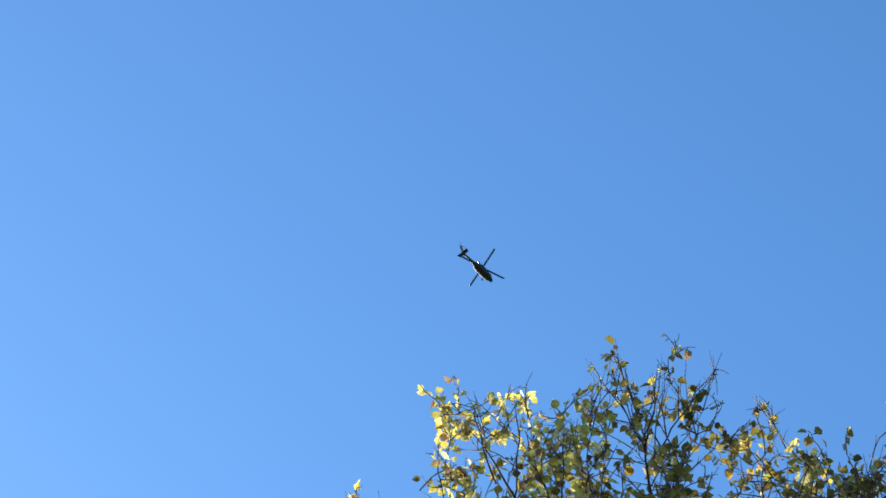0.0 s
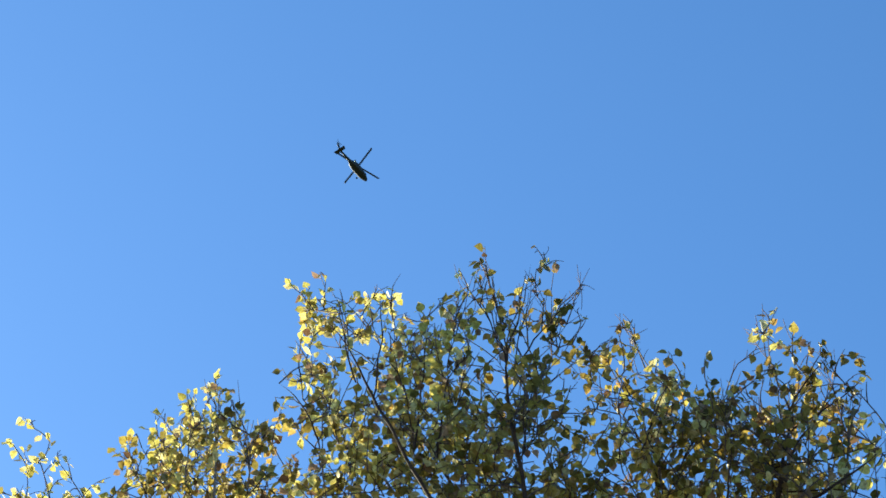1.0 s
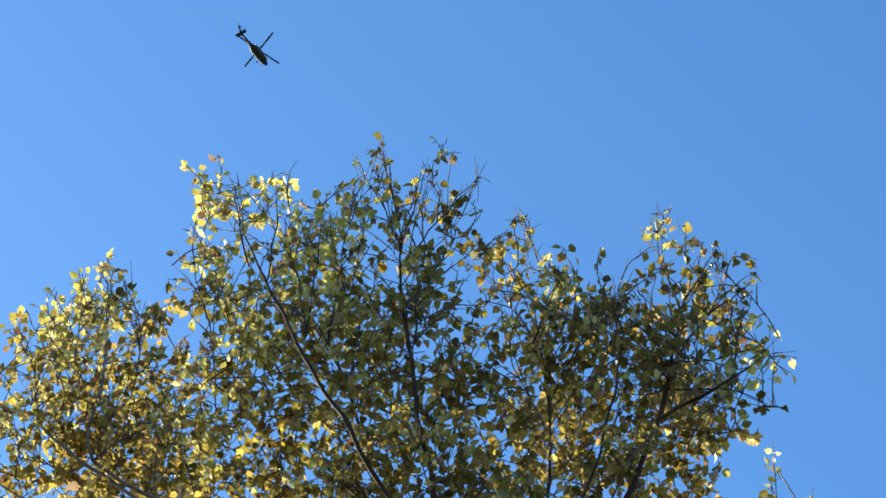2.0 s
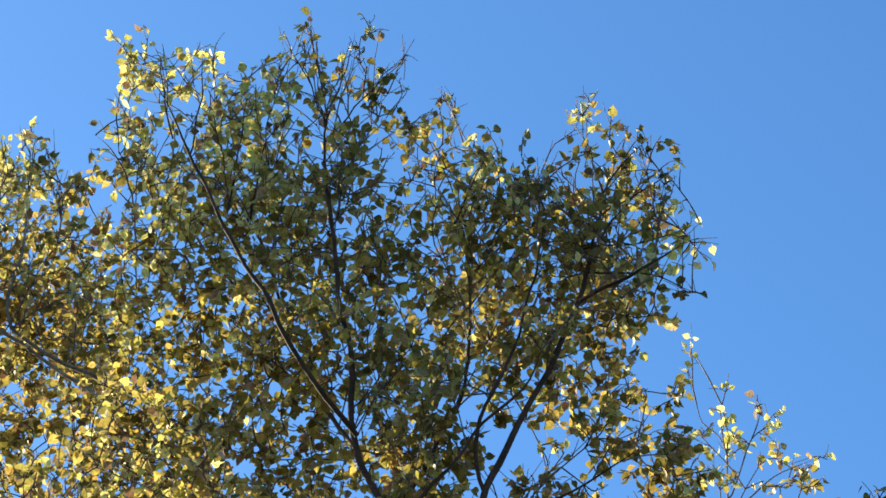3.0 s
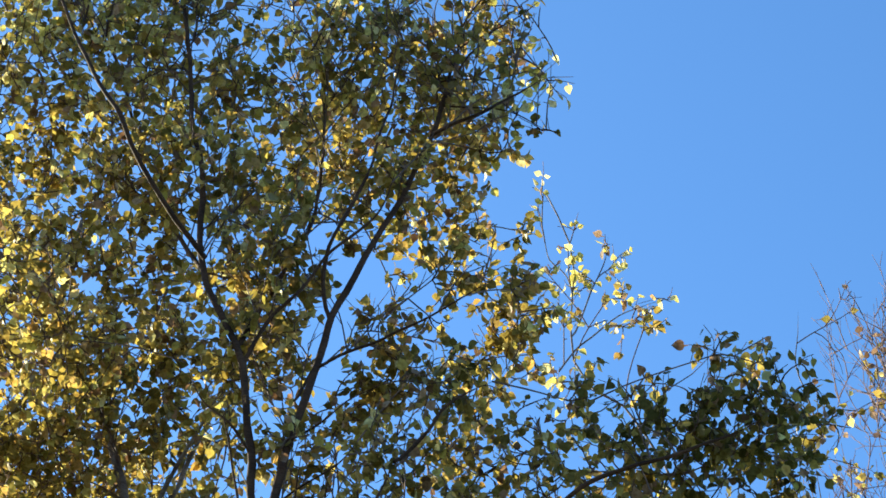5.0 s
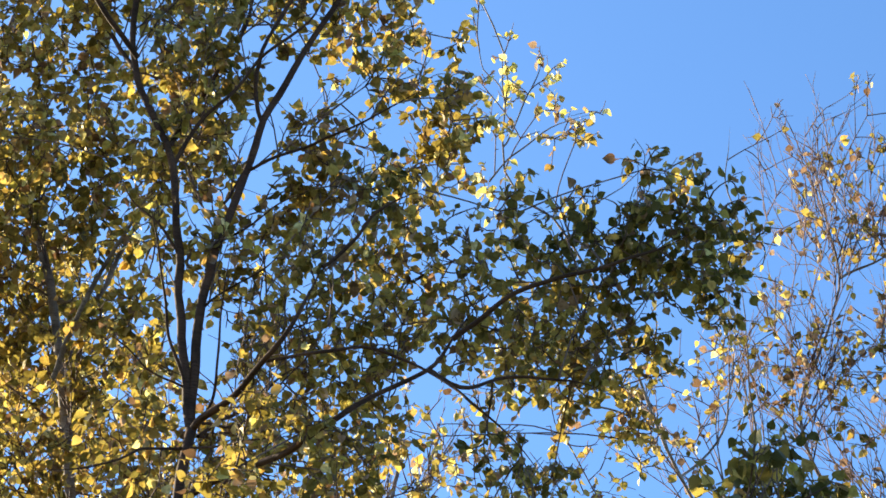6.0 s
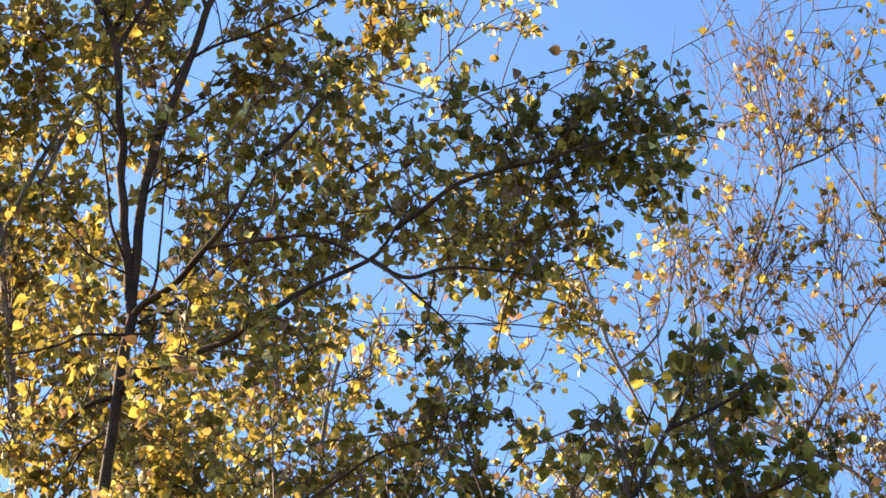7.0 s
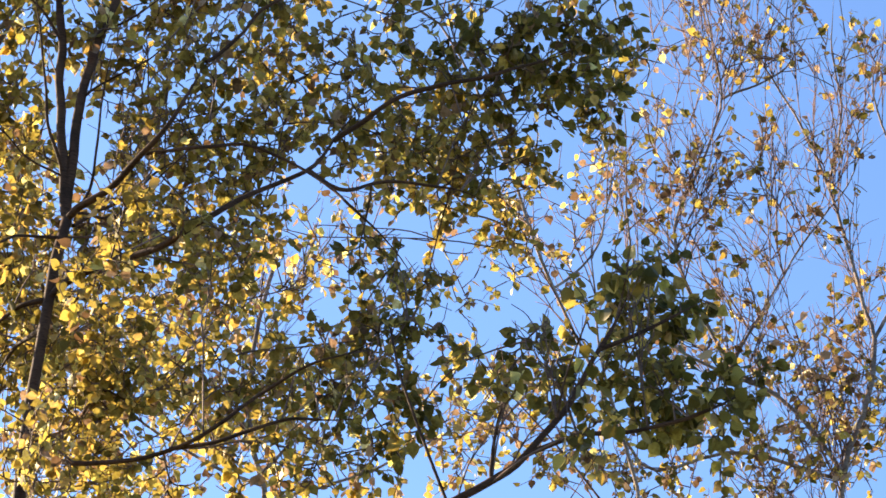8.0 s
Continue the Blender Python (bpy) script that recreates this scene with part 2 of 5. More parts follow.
class Birch:
    """A birch: limbs given as lines, twigs and leaves grown from them into the masses of its crown."""

    near, far = -0.05, 0.11         # how far crown parts shift nearer and farther along the camera's line of sight
    spread, fill, tint, straight_twigs, most = 1.12, 1.2, 1.0, 3, 14500
    withered, inner, dense, shrink = 0.05, 1.0, False, True

    def __init__(self, label, x, y, bark, twig, leaf_size, seed):
        self.root = new("birch_tree")
        self.root.location = (x, y, 0)
        self.root.empty_display_size = 0.3
        tagged(self.root, label, "tree", "birch trees")
        self.bark, self.twig, self.size = bark, twig, leaf_size
        self.nodes, self.stems, self.twig_verts, self.twig_faces, self.leaves = [], [], [], [], []
        self.rng = random.Random(seed)

    def limb(self, name, r0, r1, points, foot=0.045):
        count = max(8, 4 * len(points), 40 if name == "trunk" else 0)
        line = [self.depth_shift(p) for p in smooth_line(points, count)]
        rad = [r0 + (r1 - r0) * k / (count - 1) for k in range(count)]
        if name == "trunk":     # swells towards the ground, below the crown
            rad = [r + foot * max(0.0, 1 - p.z / 3.6) ** 1.3 for r, p in zip(rad, line)]
        else:
            line = [p + Vector((noise.noise(p * 7), noise.noise(p * 7 + Vector((9, 0, 0))), noise.noise(p * 7 + Vector((0, 9, 0))))) * 0.012 if 0 < k else p
                    for k, p in enumerate(line)]
        if name != "trunk":     # thins out to a twig at its end
            rad = [r * min(1.0, 0.12 + 3.2 * (1 - k / (count - 1))) for k, r in enumerate(rad)]
        rad = [r * (1 + 0.14 * noise.noise(p * 11)) for r, p in zip(rad, line)]
        verts, faces = [], []
        tube(line, rad, 10 if r0 > 0.012 else 7, verts, faces)
        mesh_object(name, verts, faces, self.bark, self.root)
        self.nodes += [(p, r) for p, r in zip(line, rad) if p.z > 3]

    def depth_shift(self, p):
        """Shifts limbs to the front and back along the camera's line of sight, more the higher they are; those that
        meet stay joined.
        """
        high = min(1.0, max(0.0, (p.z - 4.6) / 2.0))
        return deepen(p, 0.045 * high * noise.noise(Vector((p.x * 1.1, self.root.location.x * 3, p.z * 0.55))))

    def rand_dir(self):
        g = self.rng.gauss
        return Vector((g(0, 1), g(0, 1), g(0, 1))).normalized()

    def leaf(self, at, way, yellow, scale=1.0):
        """Hangs a leaf by its stalk."""
        r = self.rng
        y = (way * 0.7 + self.rand_dir() * 0.75 + Vector((0, 0, -0.55))).normalized()
        n = (self.rand_dir() + Vector((0, 0, 0.35))).normalized()
        x = y.cross(n).normalized()
        z = x.cross(y)
        s = self.size * scale * min(1.3, max(0.45, r.gauss(1, 0.22)))
        pick = r.random()
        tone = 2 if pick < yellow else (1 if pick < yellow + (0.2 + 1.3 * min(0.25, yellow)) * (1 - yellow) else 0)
        # green leaves of dense parts take the colour that has shade put in
        if tone == 0 and self.dense:
            tone = 4
        if r.random() < self.withered:
            tone = 3
        m = Matrix((x * s, y * s, z * s)).transposed().to_4x4()
        m.translation = at + y * s * 0.42
        self.leaves.append((m, r.randrange(len(SHAPES)), tone))

    def twig_to(self, p, way, target, thick, end=0.0009, straight=False):
        """A fine twig that leaves p along way and bends to the target. Returns its line."""
        d = target - p
        length = max(d.length, 0.01)
        bow = 0.15 if straight else 0.28
        lead = p + (way * bow + d / length * (1 - bow)).normalized() * length * 0.4 + self.rand_dir() * length * 0.03
        line = smooth_line([p, lead, target], 5 if length < 0.25 else 7)
        n = len(line) - 1
        tube(line, [thick + (end - thick) * k / n for k in range(n + 1)], 3 if thick < 0.002 else 5, self.twig_verts, self.twig_faces)
        return line

    def mass(self, centre, size, leaves, yellow, lift=0.5, bare=0, shoots=0):
        """One part of the crown about size in radius: a branch from the nearest limb, twigs that fork from it until they fill the part,
        leaves hung along the twigs."""
        r = self.rng
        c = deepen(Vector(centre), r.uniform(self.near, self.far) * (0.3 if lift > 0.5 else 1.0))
        self.dense = dense = yellow <= 0.05          # the green parts have kept all their leaves
        leaves = min(leaves, round(self.most * (1.0 if size > 0.07 else 1.65) * size * size))
        scale = 0.82 + 0.18 * min(1.0, max(0.0, (c.z - 5.6) / 1.6)) if self.shrink else 1.0       # low leaves, nearer the camera, are made smaller to fit its view, and more
        leaves = round(leaves / scale ** 1.4)
        airy = 0.64 if leaves > 5000 * size * size else 1.2
        if size > 0.07:
            size, leaves = size * (1.0 if dense else self.spread), round(leaves * self.fill * (1.05 if dense else airy if lift > 0.7 else 0.85 if lift > 0.5 else 1.0))
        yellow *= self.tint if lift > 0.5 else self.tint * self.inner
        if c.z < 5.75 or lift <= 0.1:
            yellow *= 0.25 if lift < 0 else 0.5 if c.z < 5.75 else 0.85       # fewer yellow leaves low down and in drooping parts, more in yellowed tops
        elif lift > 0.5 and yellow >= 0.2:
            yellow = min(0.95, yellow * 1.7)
        p0, rad0 = min(self.nodes, key=lambda q: (q[0] - c).length + 0.9 * max(0.0, q[0].z - c.z + 0.1) * (1 if lift > 0 else 0.1) + 1.3 * max(0.0, lift) * max(0.0, math.hypot(q[0].x - c.x, q[0].y - c.y) - 0.8 * (c.z - q[0].z)))
        d = c - p0
        reach = d.length
        thick = min(max(rad0 * 0.7, 0.0028), 0.0028 + 0.004 * reach)
        rise = Vector((0, 0, 0.5 + 0.5 * lift))
        line = self.twig_to(p0, (d.normalized() + rise * 0.5).normalized(), c, thick, 0.002)
        self.nodes += [(q, 0.004) for q in line[3:]]
        grown = []

        def keep(run):
            for i in range(1, len(run)):
                grown.append((run[i], (run[i] - run[i - 1]).normalized()))
        keep(line)
        count = max(3, round(leaves / 4.0)) + min(bare, 5)
        targets = [self.inside(c, size) for _ in range(count)]
        targets.sort(key=lambda q: (q - c).length + r.random() * size)
        hosts = []
        if bare > 5:
            self.wands(c, size, bare)
        elif lift > 0.5 and self.straight_twigs:
            hosts += self.wands(c, size * 0.65, self.straight_twigs)
        elif lift > -0.2 and self.straight_twigs:
            self.wands(c, size * 0.9, 2)
        for t in targets:
            p, way = min(grown, key=lambda q: (q[0] - t).length * (1 - 0.35 * max(-0.6, (t - q[0]).normalized().dot(q[1]))) + 1.8 * max(0.0, lift) * max(0.0, (t - q[0]).length - (t.z - q[0].z)))
            if (t - p).length > 0.7:
                t = p + (t - p).normalized() * 0.7
            way = (way + rise * 0.35 * lift + self.rand_dir() * 0.22).normalized()
            run = self.twig_to(p, way, t, 0.0027, 0.0013, lift > 0.4)
            keep(run)
            hosts.append(run)
            if r.random() < 0.6:      # short side shoot near the tip
                q = run[-2]
                side = self.twig_to(q, way, q + ((run[-1] - run[-2]).normalized() + self.rand_dir() * 0.6).normalized() * r.uniform(0.03, 0.09), 0.0016, 0.0012)
                hosts.append(side)
        high = [q for q in grown if q[0].z > c.z - 0.3 * size]
        for _ in range(shoots if size > 0.06 else 0):       # upright bare tips that stand clear of the leaves, with buds on short spurs
            p, way = r.choice(high)
            d = (Vector((0, 0, 0.8)) + way * 0.6 + self.rand_dir() * 0.45).normalized() * r.uniform(0.025, 0.065)
            run = self.twig_to(p, way, p + d, 0.0024, 0.0014, True)
            for q in run[2:]:
                self.twig_to(q, d.normalized(), q + (d.normalized() * 0.6 + self.rand_dir()).normalized() * r.uniform(0.01, 0.022), 0.0018, 0.0014, True)
            if r.random() < 0.6:
                hosts.append(run)
        for _ in range(leaves):
            run = r.choice(hosts)
            f = (0.15 + 0.85 * r.random()) * (len(run) - 1)
            i = min(int(f), len(run) - 2)
            at = run[i].lerp(run[i + 1], f - i)
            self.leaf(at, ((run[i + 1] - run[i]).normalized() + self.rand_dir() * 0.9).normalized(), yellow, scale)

    def wands(self, centre, size, count):
        """Long straight bare twigs that climb into this part of the crown from what stands below it, forking on the way."""
        r = self.rng
        c = Vector(centre)
        if not self.stems:
            self.stems = [(p, Vector((0, 0, 1))) for p, _ in self.nodes]
        made = []
        near = [q for q in self.stems if (q[0] - c).length < 1.3 + size]
        for _ in range(count):
            t = self.inside(c, size)
            best, cost = None, 1e9
            for q in r.sample(near, min(70, len(near))):
                d = t - q[0]
                flat = math.hypot(d.x, d.y)
                value = flat * 0.75 + abs(d.z - 0.32) + (1.0 if d.z < 0.1 else 0.0) - 0.15 * d.normalized().dot(q[1])
                if value < cost:
                    best, cost = q, value
            p, way = best
            d = t - p
            if math.hypot(d.x, d.y) > 0.9 * d.z:
                continue
            if d.length > 0.9:
                d = d.normalized() * 0.9
                t = p + d
            run = smooth_line([p, p + d * 0.35 + way * d.length * 0.08 + self.rand_dir() * d.length * 0.02, p + d * 0.7 + self.rand_dir() * d.length * 0.025, t], 8)
            tube(run, [0.0031 - 0.002 * k / 7 for k in range(8)], 3, self.twig_verts, self.twig_faces)
            made.append(run)
            along = d.normalized()
            for k in range(2, 8):
                self.stems.append((run[k], along))
                near.append((run[k], along))
                if r.random() < 0.75:
                    out = (along * 1.2 + self.rand_dir() * 0.7 + Vector((0, 0, 0.1))).normalized() * r.uniform(0.04, 0.13)
                    self.twig_to(run[k], along, run[k] + out, 0.0017, 0.001, True)
        return made

    def inside(self, c, size):
        v = self.rand_dir() * self.rng.random() ** 0.42 * size
        return c + Vector((v.x * 1.18, v.y * 2.2, v.z * 1.18))

    def finish(self, crown_label, singles=300):
        tagged(mesh_object("twig", self.twig_verts, self.twig_faces, self.twig, self.root), "fine bare birch twigs", kind="stuff")
        self.leaves.sort(key=lambda q: q[0].translation.y)
        shared = {}
        inverse = Matrix.Translation(self.root.location).inverted()
        for m, shape, tone in self.leaves[:singles]:
            if (shape, tone) not in shared:
                v, f = SHAPES[shape]
                me = bpy.data.meshes.new("leaf")
                me.from_pydata(v.tolist(), [], f)
                me.materials.append(LEAVES[tone])
                me.polygons.foreach_set("use_smooth", [True] * len(me.polygons))
                shared[shape, tone] = me
            ob = new("leaf", shared[shape, tone])
            ob.parent = self.root
            ob.matrix_parent_inverse = inverse
            ob.matrix_basis = m
        verts, faces, tones = [], [], []
        base = 0
        for m, shape, tone in self.leaves[singles:]:
            v, f = SHAPES[shape]
            a = np.array(m)
            verts.append(v @ a[:3, :3].T + a[:3, 3])
            faces += [tuple(base + i for i in q) for q in f]
            tones += [tone] * len(f)
            base += len(v)
        if verts:
            ob = mesh_object("crown", np.concatenate(verts).tolist(), faces, LEAVES, self.root)
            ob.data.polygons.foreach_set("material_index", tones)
            tagged(ob, crown_label, kind="stuff")


main = Birch("dark-stemmed birch with olive-green autumn leaves turning yellow", 0.01, 5.45, BARK_DARK, TWIG_BROWN, 0.031, 3)
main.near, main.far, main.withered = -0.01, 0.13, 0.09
main.limb("trunk", 0.025, 0.0145, [(0.008, 5.450, -0.050), (-0.147, 5.388, 2.388), (-0.242, 5.350, 4.825), (-0.242, 5.350, 5.090), (-0.232, 5.350, 5.264), (-0.222, 5.350, 5.535), (-0.207, 5.350, 5.649)])
main.limb("branch", 0.014, 0.004, [(-0.207, 5.350, 5.649), (-0.237, 5.350, 5.837), (-0.262, 5.350, 6.052), (-0.284, 5.350, 6.297), (-0.337, 5.350, 6.661), (-0.400, 5.350, 6.807), (-0.452, 5.350, 6.980), (-0.478, 5.350, 7.210), (-0.494, 5.350, 7.433), (-0.540, 5.350, 7.684), (-0.540, 5.350, 7.776), (-0.574, 5.350, 8.005), (-0.603, 5.350, 8.275), (-0.626, 5.350, 8.525), (-0.624, 5.350, 8.629), (-0.646, 5.350, 8.899), (-0.697, 5.350, 9.166)])
main.limb("branch", 0.0145, 0.0045, [(-0.207, 5.350, 5.649), (-0.213, 5.350, 5.848), (-0.202, 5.350, 6.145), (-0.170, 5.350, 6.344), (-0.096, 5.350, 6.662), (-0.068, 5.350, 6.796), (0.005, 5.350, 7.010), (0.075, 5.350, 7.180), (0.152, 5.350, 7.371), (0.229, 5.350, 7.637), (0.290, 5.350, 7.918), (0.330, 5.350, 8.193), (0.285, 5.350, 8.444), (0.280, 5.350, 8.671)])
main.limb("branch", 0.0075, 0.003, [(-0.341, 5.350, 6.677), (-0.283, 5.386, 6.862), (-0.222, 5.421, 7.063), (-0.158, 5.457, 7.266), (-0.119, 5.493, 7.576), (-0.122, 5.529, 8.006), (-0.162, 5.564, 8.434), (-0.145, 5.600, 8.782)])
main.limb("branch", 0.009, 0.003, [(-0.452, 5.300, 6.992), (-0.587, 5.200, 7.134), (-0.716, 5.100, 7.355), (-0.863, 5.100, 7.678), (-1.035, 5.100, 8.112), (-1.146, 5.100, 8.430), (-1.275, 5.100, 8.667)])
main.limb("branch", 0.008, 0.003, [(-0.457, 5.400, 7.030), (-0.621, 5.700, 7.575), (-0.729, 5.800, 7.924), (-0.880, 5.800, 8.512), (-1.008, 5.800, 8.836), (-1.063, 5.700, 9.044), (-1.114, 5.700, 9.478)])
main.limb("branch", 0.007, 0.003, [(-0.070, 5.350, 6.796), (-0.093, 5.325, 6.933), (-0.076, 5.300, 7.054), (-0.017, 5.275, 7.218), (0.049, 5.250, 7.422), (0.109, 5.225, 7.726), (0.134, 5.200, 7.980)])
main.limb("branch", 0.007, 0.003, [(-0.324, 5.350, 6.605), (-0.238, 5.317, 6.780), (-0.138, 5.283, 6.895), (-0.083, 5.250, 6.978), (-0.007, 5.217, 7.038), (0.074, 5.183, 7.127), (0.134, 5.150, 7.297)])
main.limb("branch", 0.007, 0.003, [(0.226, 5.300, 7.581), (0.367, 5.200, 7.576), (0.497, 5.200, 7.685), (0.591, 5.200, 7.769)])
main.limb("branch", 0.006, 0.003, [(0.249, 5.350, 7.720), (0.332, 5.400, 8.036), (0.435, 5.400, 8.245), (0.538, 5.400, 8.399)])
main.limb("branch", 0.011, 0.004, [(-0.200, 5.300, 5.621), (-0.106, 5.200, 5.640), (-0.041, 5.100, 5.672), (0.036, 5.000, 5.723), (0.092, 5.000, 5.864), (0.116, 5.000, 5.945)])
main.limb("branch", 0.005, 0.003, [(-0.036, 5.100, 5.697), (0.084, 5.000, 5.651), (0.223, 4.900, 5.595), (0.353, 4.900, 5.554), (0.488, 4.800, 5.367), (0.601, 4.800, 5.243), (0.665, 4.800, 5.116)])
main.limb("branch", 0.006, 0.003, [(-0.189, 5.400, 5.670), (-0.066, 5.600, 5.936), (0.038, 5.800, 6.210), (0.118, 5.900, 6.354)])
main.limb("branch", 0.0115, 0.004, [(-0.230, 5.350, 5.388), (-0.170, 5.300, 5.431), (-0.003, 5.150, 5.413), (0.128, 5.000, 5.415), (0.237, 5.000, 5.505), (0.334, 5.000, 5.572), (0.418, 5.000, 5.642), (0.500, 5.000, 5.803), (0.542, 5.000, 5.906)])
main.limb("branch", 0.006, 0.003, [(0.397, 5.000, 5.620), (0.478, 5.000, 5.566), (0.605, 5.100, 5.679), (0.755, 5.100, 5.689), (0.889, 5.100, 5.649)])
main.limb("branch", 0.008, 0.003, [(0.459, 5.000, 5.722), (0.583, 4.950, 5.811), (0.730, 4.950, 5.908), (0.881, 4.950, 5.964), (1.004, 4.950, 6.029), (1.160, 4.950, 6.128)])
main.limb("branch", 0.0055, 0.002, [(-0.112, 5.350, 6.596), (-0.019, 5.300, 6.618), (0.101, 5.250, 6.654), (0.230, 5.200, 6.689), (0.341, 5.150, 6.739), (0.436, 5.100, 6.765)])
main.limb("branch", 0.006, 0.003, [(0.116, 5.000, 5.945), (0.207, 5.000, 6.057), (0.255, 5.000, 6.145), (0.377, 5.000, 6.235)])
main.limb("branch", 0.0075, 0.003, [(-0.241, 5.350, 4.939), (-0.102, 5.200, 4.811), (0.095, 5.100, 4.805), (0.219, 5.000, 4.837), (0.321, 5.000, 4.936), (0.431, 4.900, 4.962), (0.551, 4.900, 5.024), (0.645, 4.900, 5.101)])
main.limb("branch", 0.006, 0.003, [(0.108, 5.100, 4.810), (0.261, 5.000, 4.802), (0.392, 5.000, 4.855), (0.554, 5.000, 4.880)])
main.limb("branch", 0.009, 0.003, [(-0.235, 5.350, 5.299), (-0.300, 5.500, 5.324), (-0.366, 5.600, 5.277)])
main.limb("branch", 0.009, 0.003, [(-0.230, 5.350, 5.388), (-0.308, 5.400, 5.388), (-0.392, 5.500, 5.367)])
main.limb("branch", 0.0036, 0.0016, [(-0.622, 5.350, 8.564), (-0.688, 5.350, 8.833), (-0.799, 5.350, 9.119)])
main.limb("branch", 0.0036, 0.0016, [(-0.624, 5.350, 8.613), (-0.568, 5.350, 8.894), (-0.541, 5.350, 9.152)])
main.limb("branch", 0.0036, 0.0016, [(-0.620, 5.350, 8.499), (-0.473, 5.350, 8.769), (-0.336, 5.350, 9.010)])
main.limb("branch", 0.0036, 0.0016, [(-0.635, 5.350, 8.762), (-0.673, 5.350, 8.970), (-0.716, 5.350, 9.247)])
main.limb("branch", 0.0036, 0.0016, [(0.307, 5.350, 8.135), (0.416, 5.350, 8.373), (0.510, 5.350, 8.494)])
main.limb("branch", 0.0036, 0.0016, [(0.319, 5.350, 8.074), (0.483, 5.350, 8.215), (0.620, 5.350, 8.361)])
main.limb("branch", 0.0036, 0.0016, [(0.258, 5.350, 7.903), (0.464, 5.350, 7.935), (0.649, 5.350, 8.041)])
main.limb("branch", 0.0036, 0.0016, [(0.253, 5.350, 7.790), (0.470, 5.350, 7.764), (0.635, 5.350, 7.672)])
main.limb("branch", 0.0036, 0.0016, [(-1.086, 5.350, 8.432), (-1.070, 5.350, 8.756), (-1.098, 5.350, 9.057)])
main.limb("branch", 0.0036, 0.0016, [(-1.153, 5.350, 8.532), (-1.218, 5.350, 8.833), (-1.249, 5.350, 9.050)])
main.limb("branch", 0.0036, 0.0016, [(-0.850, 5.350, 8.081), (-0.832, 5.350, 8.480), (-0.804, 5.350, 8.875)])
main.limb("branch", 0.0036, 0.0016, [(-0.930, 5.350, 8.145), (-0.914, 5.350, 8.517), (-0.911, 5.350, 8.882)])
main.limb("branch", 0.0036, 0.0016, [(-0.564, 5.350, 8.065), (-0.517, 5.350, 8.461), (-0.441, 5.350, 8.618)])
main.limb("branch", 0.0036, 0.0016, [(-0.167, 5.350, 8.043), (-0.088, 5.350, 8.310), (-0.056, 5.350, 8.449)])
main.limb("branch", 0.0036, 0.0016, [(-0.056, 5.350, 7.920), (0.043, 5.350, 8.150), (0.128, 5.350, 8.313)])
main.limb("branch", 0.0036, 0.0016, [(-1.264, 5.350, 8.225), (-1.344, 5.350, 8.447), (-1.426, 5.350, 8.564)])
main.limb("branch", 0.0055, 0.002, [(-0.233, 5.350, 5.792), (-0.267, 5.312, 5.880), (-0.299, 5.275, 6.025), (-0.334, 5.238, 6.195), (-0.373, 5.200, 6.358)])
main.limb("branch", 0.004, 0.0015, [(-0.236, 5.350, 5.795), (-0.326, 5.267, 5.780), (-0.386, 5.183, 5.791), (-0.452, 5.100, 5.788)])
main.limb("branch", 0.0045, 0.0015, [(-0.188, 5.350, 5.669), (-0.156, 5.320, 5.720), (-0.150, 5.290, 5.851), (-0.147, 5.260, 5.965), (-0.138, 5.230, 6.102), (-0.138, 5.200, 6.220)])
main.limb("branch", 0.0045, 0.0015, [(-0.177, 5.350, 5.675), (-0.100, 5.300, 5.624), (-0.029, 5.250, 5.656), (0.034, 5.200, 5.716), (0.104, 5.150, 5.777), (0.149, 5.100, 5.856)])
main.limb("branch", 0.004, 0.0015, [(-0.213, 5.350, 5.592), (-0.102, 5.233, 5.525), (0.005, 5.117, 5.470), (0.088, 5.000, 5.400)])
main.limb("branch", 0.0045, 0.002, [(-0.216, 5.350, 5.592), (-0.305, 5.262, 5.520), (-0.382, 5.175, 5.416), (-0.484, 5.088, 5.320), (-0.565, 5.000, 5.244)])
main.limb("branch", 0.005, 0.002, [(-0.211, 5.350, 5.414), (-0.128, 5.288, 5.357), (-0.095, 5.225, 5.381), (-0.074, 5.162, 5.413), (-0.066, 5.100, 5.447)])
main.limb("branch", 0.0045, 0.0015, [(-0.165, 5.350, 6.471), (-0.116, 5.400, 6.644), (-0.029, 5.450, 6.768), (0.068, 5.500, 6.918)])
main.limb("branch", 0.004, 0.0015, [(-0.172, 5.350, 6.329), (-0.087, 5.300, 6.346), (-0.004, 5.250, 6.394), (0.089, 5.200, 6.410)])
main.limb("branch", 0.004, 0.0015, [(-0.200, 5.350, 6.076), (-0.128, 5.283, 6.097), (-0.039, 5.217, 6.119), (0.033, 5.150, 6.170)])
main.limb("branch", 0.0045, 0.0015, [(-0.281, 5.350, 6.256), (-0.340, 5.300, 6.334), (-0.414, 5.250, 6.379), (-0.469, 5.200, 6.468)])
